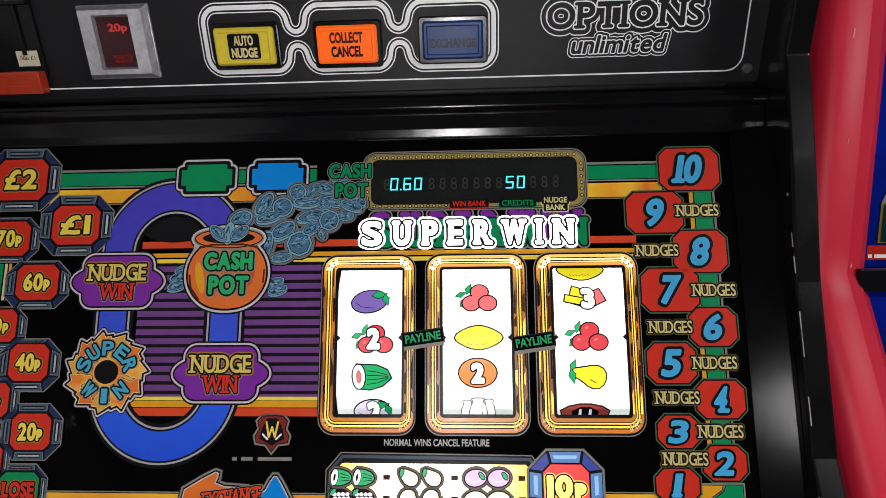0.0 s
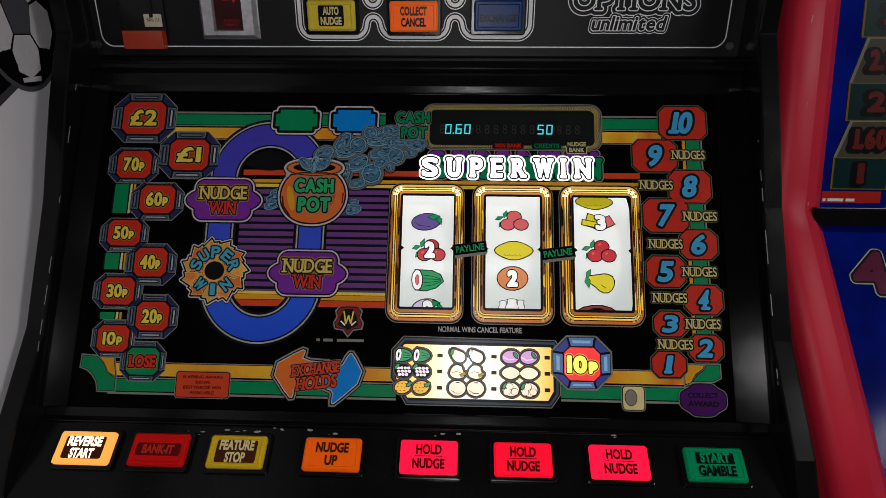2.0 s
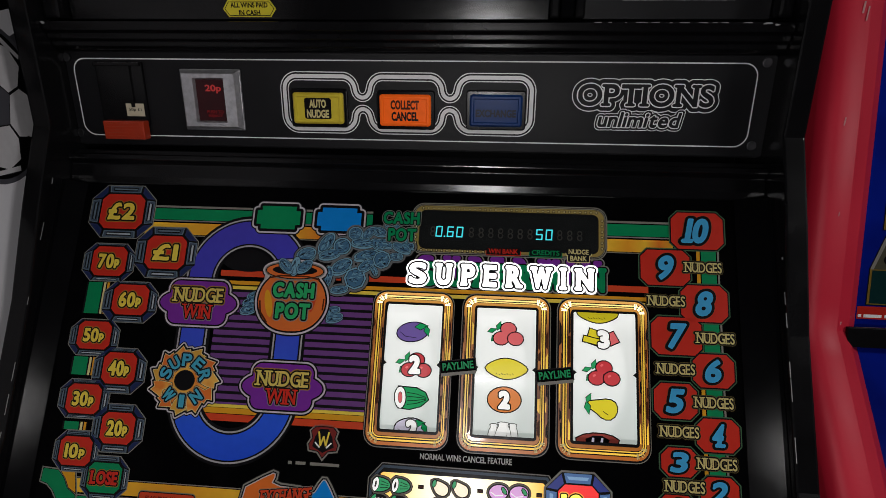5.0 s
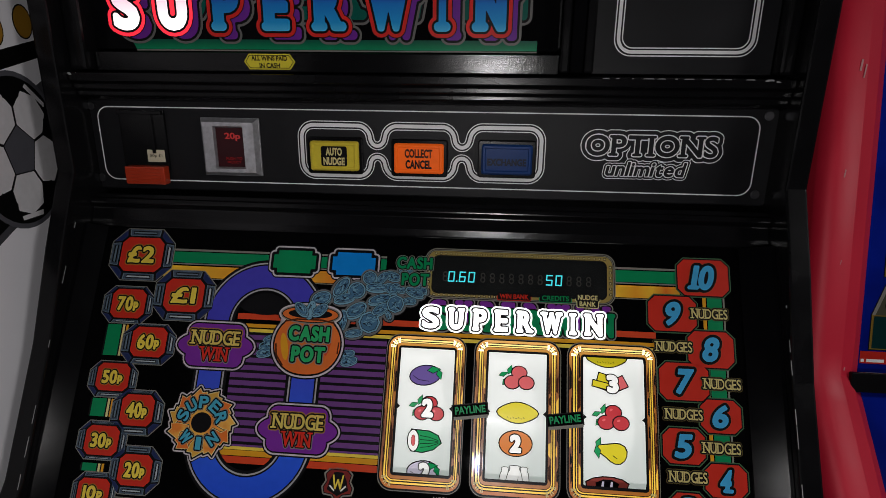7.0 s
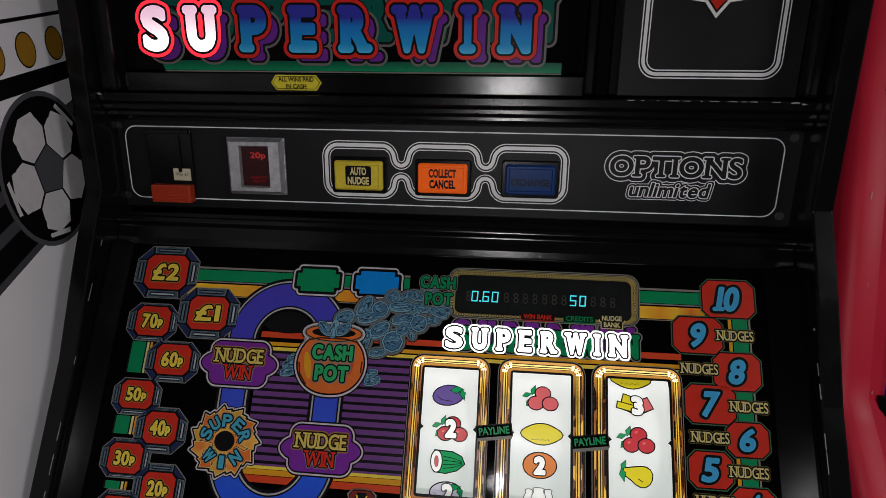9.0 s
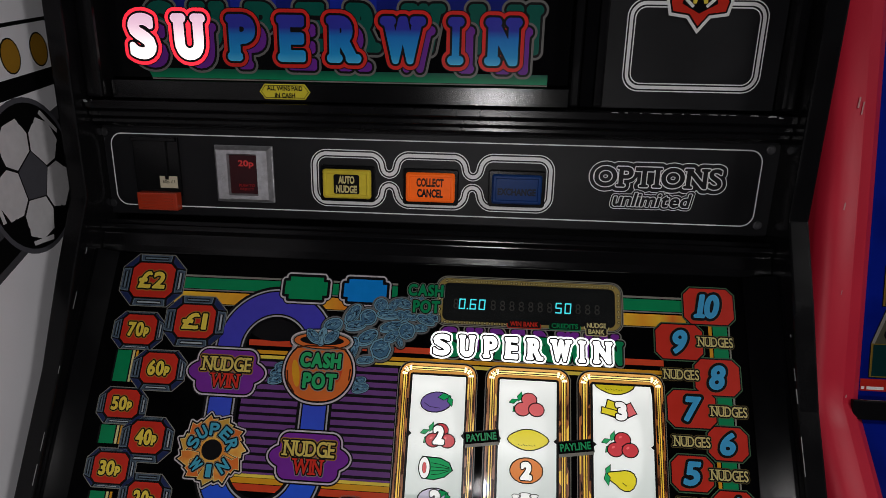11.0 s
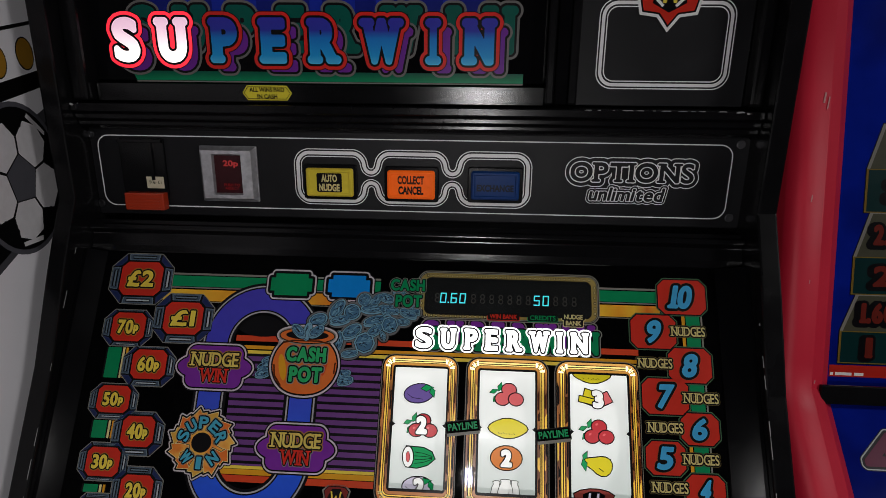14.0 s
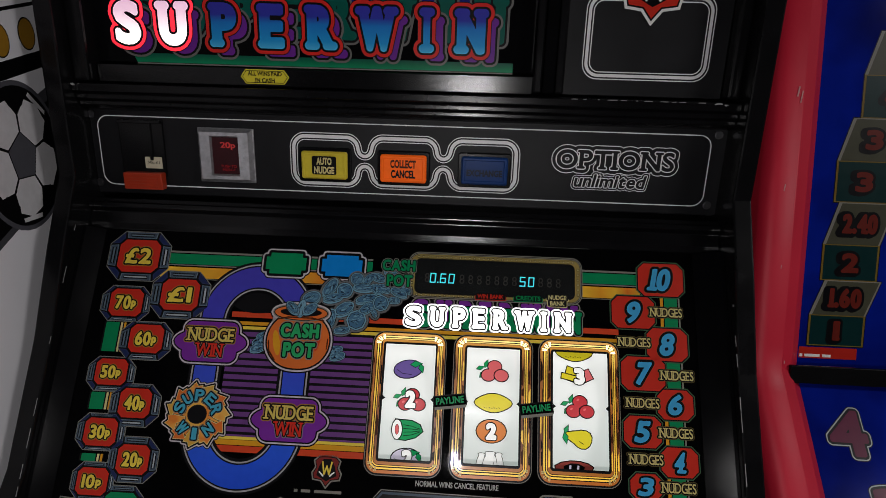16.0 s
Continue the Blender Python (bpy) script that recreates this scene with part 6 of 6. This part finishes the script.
stk = part("payout_sticker", solid(hexa, (0, 0.0008), STK), ink("sticker_yellow", (226, 210, 60)), machine, "yellow hexagonal payout sticker")
a = Art(STK @ pose(0, -0.0009, 0))
hx = grow(hexa, -0.0011)
a.ring(hx, grow(hx, -0.0006), 0.4, DARK)
a.text("ALL WINS PAID", -0.1222, 1.4420, 0.0350, 0.0044, DARK, 0.4, 0.035).text("IN CASH", -0.1222, 1.4355, 0.0200, 0.0044, DARK, 0.4, 0.035)
a.done("sticker_print", stk)

for cx in (-0.3095, 0.3285):
    a = Art(pose(0, 0.118, 0))
    for k in range(5):
        x, z, w = cx + re_.uniform(-0.006, 0.006), 1.4262 + re_.uniform(-0.001, 0.0012), re_.uniform(0.0006, 0.0030)
        a.poly([(x + w * math.cos(t) * re_.uniform(0.4, 1.1), z + w * 0.4 * math.sin(t) * re_.uniform(0.4, 1.1)) for t in [j * 0.785 for j in range(8)]], 0.8, WORN)
    a.done("corner_wear", bpy.data.objects["waist_ledge"], "chipped pale corner")
# worn bright edges along the sides
for xs in (X0 + 0.0185, X1 - 0.0185):
    a = Art(Matrix())
    rw = random.Random(3 if xs < 0 else 5)
    s = 0.0
    while s < 0.30:
        l = rw.uniform(0.002, 0.02)
        if rw.random() < 0.55:
            pts = []
            for t in (s, s + l):
                y, z = (-0.024, 0.225 - t)
                pts.append(GLASS @ Vector((xs, y, z)))
            p, q = pts
            i = len(a.v)
            a.v += [p + Vector((-0.0004, -0.0016, 0.0008)), p + Vector((0.0004, -0.0016, 0.0008)), q + Vector((0.0004, -0.0016, 0.0008)), q + Vector((-0.0004, -0.0016, 0.0008))]
            a.f.append((i, i + 1, i + 2, i + 3))
            a.k.append(a.slot(WORN))
        s += l + rw.uniform(0.001, 0.012)
    a.done("edge_wear", machine, "worn bright edge")

# ---- the white machine with the football ----
neighbour = thing("football_machine", (-0.62, 0.1, 0), "white-sided gaming machine with a printed football", "gaming machine")
LAM = material("white_laminate", (0.78, 0.77, 0.80), 0.42, 0, 0.1, 0.05, 14, 0.08, 300)
LAM_D = ink("black_band", (12, 12, 13))
LAM_G = ink("band_grey", (70, 70, 74))

def left_pt(u, v, d):
    """Along the panel away from the player, up, and proud of it."""
    h = Vector((math.sin(radians(-6)), math.cos(radians(-6)), 0))
    nrm = Vector((h.y, -h.x, 0))
    return Vector((-0.366, 0.104, 0)) + h * u + nrm * d + Vector((0, 0, v))


class SideArt(Art):
    def place(self, u, v, d):
        return left_pt(u, v, d)


bm = bmesh.new()
c = [(-0.55, 0.0), (0.30, 0.0), (0.30, 1.9), (-0.55, 1.9)]
f = [bm.verts.new(left_pt(u, v, 0)) for u, v in c]
g = [bm.verts.new(left_pt(u, v, -0.5)) for u, v in c]
bm.faces.new(f)
bm.faces.new(g[::-1])
for i in range(4):
    bm.faces.new((f[i], g[i], g[(i + 1) % 4], f[(i + 1) % 4]))
bmesh.ops.recalc_face_normals(bm, faces=bm.faces[:])
nb = part("cabinet", bm, LAM, neighbour, "white laminate cabinet side")
S = 0.205


def slope(u, v):
    return (u, v + S * u)


a = SideArt(Matrix())
a.poly([slope(-0.55, 1.4310), slope(0.30, 1.4310), slope(0.30, 1.4480), slope(-0.55, 1.4480)], 1, LAM_D)
a.poly([slope(-0.55, 1.4925), slope(0.30, 1.4925), slope(0.30, 1.4960), slope(-0.55, 1.4960)], 1, LAM_D)
a.done("black_band", nb)
a = SideArt(Matrix())
for d0, d1, mt in ((0.0, 0.103, LAM_G), (0.008, 0.034, LAM_D), (0.046, 0.066, LAM_D), (0.078, 0.090, LAM_D)):
    a.poly([(-0.55, 1.068 + d0), (0.30, 1.4205 + d0), (0.30, 1.4205 + d1), (-0.55, 1.068 + d1)], 0.5 + 0.4 * (mt is LAM_D), mt)
a.done("speed_stripe", nb, "grey and black printed stripes")
BW, BK, BG = ink("ball_white", (214, 212, 214), 0.2), ink("ball_black", (14, 14, 15), 0.2), ink("ball_grey", (84, 84, 90), 0.2)
a = SideArt(Matrix())
bu, bv, ru, rv = -0.004, 1.3535, 0.0640, 0.0705
a.poly(ell(bu, bv, ru * 1.07, rv * 1.07, 40), 2, BG).poly(ell(bu, bv, ru, rv, 40), 2.8, BK)


def bp(r, ang):
    return (bu + ru * r * math.cos(radians(ang)), bv + rv * r * math.sin(radians(ang)))


a.done("football", nb, "black and white printed football with grey centre")
for k in range(5):
    t = 90 + 72 * k
    SideArt(Matrix()).poly([bp(0.36, t + 3), bp(0.60, t + 2), bp(0.83, t + 16), bp(0.88, t + 36), bp(0.83, t + 56), bp(0.60, t + 70), bp(0.36, t + 69)], 3.4, BW).done("white_patch", nb)
    if k in (1, 2, 4):
        SideArt(Matrix()).poly([bp(0.90, t + 20), bp(0.955, t + 22), bp(0.965, t + 50), bp(0.90, t + 52)], 3.4, BW).done("white_patch", nb)
    SideArt(Matrix()).poly([bp(0.74, t - 13), bp(0.66, t), bp(0.74, t + 13), bp(0.985, t + 17), bp(1.0, t), bp(0.985, t - 17)], 4.0, BK).done("black_patch", nb)
SideArt(Matrix()).poly([bp(0.35, 90 + 72 * k) for k in range(5)], 4.4, BG).done("grey_patch", nb)
# row of plain yellow fruit-like shapes above
for k in range(3):
    a = SideArt(Matrix())
    cu, cv = slope(-0.052 + k * 0.043, 1.4670)
    a.poly(ell(cu, cv, 0.0140, 0.0162, 18), 1, BK).poly(ell(cu, cv, 0.0126, 0.0148, 18), 1.6, ink("dull_gold", (168, 124, 40)))
    a.done("gold_blob", nb, "plain dull gold printed shape")

# ---- the red and blue machine ----
red_machine = thing("red_machine", (0.72, 0.2, 0), "red-framed gaming machine with dark blue glass", "gaming machine")
REDM = material("red_moulding", srgb(188, 30, 52), 0.5, 0, 0.0, 0.14, 16, 0.12, 260, shine=0.3)
KNEE = Vector((0.0, 0.100, 1.158))
UPR = pose(0, KNEE.y, KNEE.z, -12, 0, 0)
LOR = pose(0, KNEE.y, KNEE.z, -44, 0, 0)
RX = 0.388
BLUEG = material("blue_back_print", srgb(8, 28, 128), 0.12, 0, 0.0, 0.2, 30, mottled=(srgb(5, 16, 92), 9), shine=0.03)


def moulding(z_up, z_down, flip=0.0):
    """A rounded red post: front lip, round shoulder and inner slope to the glass, bent at the knee."""
    bm = bmesh.new()
    prof = [(RX, 0.15)] + [(RX + 0.014 - 0.014 * math.cos(radians(t)), -0.004 - 0.014 * math.sin(radians(t))) for t in (0, 22, 45, 68, 90)] + [(RX + 0.030, -0.0175), (RX + 0.044, -0.010), (RX + 0.0455, -0.0085), (RX + 0.058, 0.006), (RX + 0.058, 0.15)]
    if flip:
        prof = [(flip - x, y) for x, y in prof]
    half = radians(16)
    bend = pose(0, KNEE.y, KNEE.z, -28, 0, 0)
    rings = [[bm.verts.new(UPR @ Vector((x, y, z_up))) for x, y in prof],
             [bm.verts.new(UPR @ Vector((x, y, 0.03))) for x, y in prof],
             [bm.verts.new(bend @ Vector((x, y / math.cos(half), 0))) for x, y in prof],
             [bm.verts.new(LOR @ Vector((x, y, -0.03))) for x, y in prof],
             [bm.verts.new(LOR @ Vector((x, y, z_down))) for x, y in prof]]
    bm.faces.new(rings[0])
    bm.faces.new(rings[-1][::-1])
    for a, b in zip(rings, rings[1:]):
        for i in range(len(prof)):
            bm.faces.new((a[i], b[i], b[(i + 1) % len(prof)], a[(i + 1) % len(prof)])).smooth = 0 < i < 6
    bmesh.ops.recalc_face_normals(bm, faces=bm.faces[:])
    return bm


part("side_post", moulding(0.75, -0.42), REDM, red_machine, "scuffed red moulded post")
part("side_post", moulding(0.75, -0.42, 2 * RX + 0.65), REDM, red_machine, "scuffed red moulded post")
SCUFF = material("pale_scratch", (0.5, 0.22, 0.22), 0.6, 0, 0, 0.4, 300)
for cx, cz, w, h in ((0.412, 0.285, 0.0016, 0.010), (0.4155, 0.280, 0.0012, 0.012), (0.406, 0.190, 0.0012, 0.007), (0.420, 0.012, 0.001, 0.003), (0.409, 0.110, 0.0008, 0.004)):
    Art(UPR @ pose(0, -0.0182, 0)).poly(turned(rect(cx, cz, w, h), cx, cz, -8), 0.5, SCUFF).done("scratch", red_machine, "pale scratch")
part("body", bar_x([(0.36, 0.0), (0.75, 0.0), (0.75, 1.9), (0.36, 1.9)], 0.40, 1.02), SATIN, red_machine)
part("base", bar_x([(0.02, 0.0), (0.36, 0.0), (0.36, 0.8), (0.02, 0.8)], 0.40, 1.02), material("red_base", srgb(150, 24, 40), 0.4, 0, 0.1, 0.15, 12), red_machine)
ug = part("upper_glass", solid([(RX + 0.050, 0.0), (RX + 0.60, 0.0), (RX + 0.60, 0.75), (RX + 0.050, 0.75)], (-0.010, -0.006), UPR), BLUEG, red_machine, "dark blue glass with a printed stair of prizes")
lg = part("lower_glass", solid([(RX + 0.050, -0.40), (RX + 0.60, -0.40), (RX + 0.60, -0.001), (RX + 0.050, -0.001)], (-0.010, -0.006), LOR), BLUEG, red_machine, "dark blue glass with printed numbers")
strap = part("strap", solid([(RX + 0.040, -0.010), (RX + 0.60, -0.010), (RX + 0.60, 0.0085), (RX + 0.040, 0.0085)], (0.012, 0.0165), UPR, 0.001), BLACK, red_machine, "black bar across the glass")
UG = UPR @ pose(0, 0.006, 0)
STAIR_Y, STAIR_C, STAIR_T = ink("stair_gold", (112, 92, 36)), ink("stair_cream", (68, 68, 54)), ink("stair_teal", (4, 40, 40))
DULL_R = ink("dull_prize_red", (96, 30, 22))
a = Art(UG)
a.poly([(0.447, 0.012), (0.507, 0.012), (0.507, 0.024), (0.500, 0.024), (0.447, 0.024)], 1, ink("print_red", (170, 36, 26)))
for i, w in enumerate((0.003, 0.016, 0.009)):
    a.poly(rect((0.4495, 0.461, 0.476)[i], 0.0150, w, 0.0030), 2, WHITE)
a.done("print_line", ug, "red printed strip")
z = 0.026
for k in range(9):
    u0 = 0.4545 + (0.0, 0.003, 0.005, 0.020, 0.033, 0.047, 0.063, 0.079, 0.095)[k] + 0.005 * k
    w, hr, ht = 0.058, min(0.044, 0.033 + 0.005 * k), 0.037 if k == 0 else 0.044
    a = Art(UG)
    riser = [(u0, z), (u0 + w, z), (u0 + w, z + hr), (u0, z + hr)]
    dx = 0.013
    tread = [(u0, z + hr), (u0 + w, z + hr), (u0 + w + dx, z + hr + ht), (u0 + dx, z + hr + ht)]
    a.poly(grow(riser, 0.0008), 1, DARK).poly(riser, 1.5, STAIR_Y).poly([(u0 + 0.002, z + 0.001), (u0 + w - 0.002, z + 0.001), (u0 + w - 0.002, z + hr - 0.001), (u0 + 0.002, z + hr - 0.001)], 2, STAIR_T)
    a.done("step_riser", ug, "dark teal printed riser")
    a = Art(UG)
    a.poly(grow(tread, 0.0008), 1, DARK).poly(tread, 1.5, LINE).poly([(tread[0][0] + 0.003, tread[0][1]), (tread[1][0] - 0.002, tread[1][1]), (tread[2][0] - 0.002, tread[2][1] - 0.001), (tread[3][0] + 0.003, tread[3][1] - 0.001)], 2, STAIR_C)
    a.done("step_tread", ug, "dull cream printed tread")
    for cz, body in ((z + hr / 2, ("1", "2", "3", "4", "5", "6", "8", "10", "12")[k]), (z + hr + ht / 2, ("1.60", "2.40", "3", "4", "5", "6", "8", "10", "12")[k])):
        cx = u0 + w / 2 + (dx / 2 if cz > z + hr else 0)
        a = Art(UG)
        wide = 0.036 if len(body) > 2 else 0.010 if body == "1" else 0.018
        a.swollen(body, cx - 0.003, cz - 0.001, wide, 0.021, [(0.0034, DARK, 3)], 0.05, serif=0.6).swollen(body, cx, cz, wide, 0.021, [(0.0026, DARK, 3.6), (0.0, DULL_R, 4.4)], 0.05, serif=0.6)
        a.done("prize_amount", ug, "dull red printed amount")
    z += hr + ht
LG = LOR @ pose(0, 0.006, 0)
for body, cx, cz in (("4", 0.483, -0.062), ("3", 0.510, -0.136), ("2", 0.536, -0.210)):
    a = Art(LG)
    a.swollen(body, cx, cz, 0.038, 0.046, [(0.0040, DARK, 1), (0.0033, SILVER, 1.6), (0.0022, DARK, 2.2), (0.0, ink("plum_number", (92, 20, 54)), 3)], 0.035)
    a.done("printed_number", lg, "plum red printed number")
# assumed fixtures, out of view, that carry the two added fill lamps
def assumed_ceiling_light(x, y):
    fix = thing("assumed_ceiling_light", (x, y, 2.6), "assumed ceiling light out of view, white housing", "ceiling light", "room lights")
    part("housing", bar_x([(y - 0.14, 2.575), (y + 0.14, 2.575), (y + 0.14, 2.599), (y - 0.14, 2.599)], x - 0.55, x + 0.55, None, 0.004), WHITE, fix)
    part("diffuser", bar_x([(y - 0.12, 2.566), (y + 0.12, 2.566), (y + 0.12, 2.5745), (y - 0.12, 2.5745)], x - 0.52, x + 0.52), lit("diffuser", (255, 248, 240), 1.5), fix)


assumed_ceiling_light(-2.05, -1.5)
assumed_ceiling_light(2.2, -1.35)
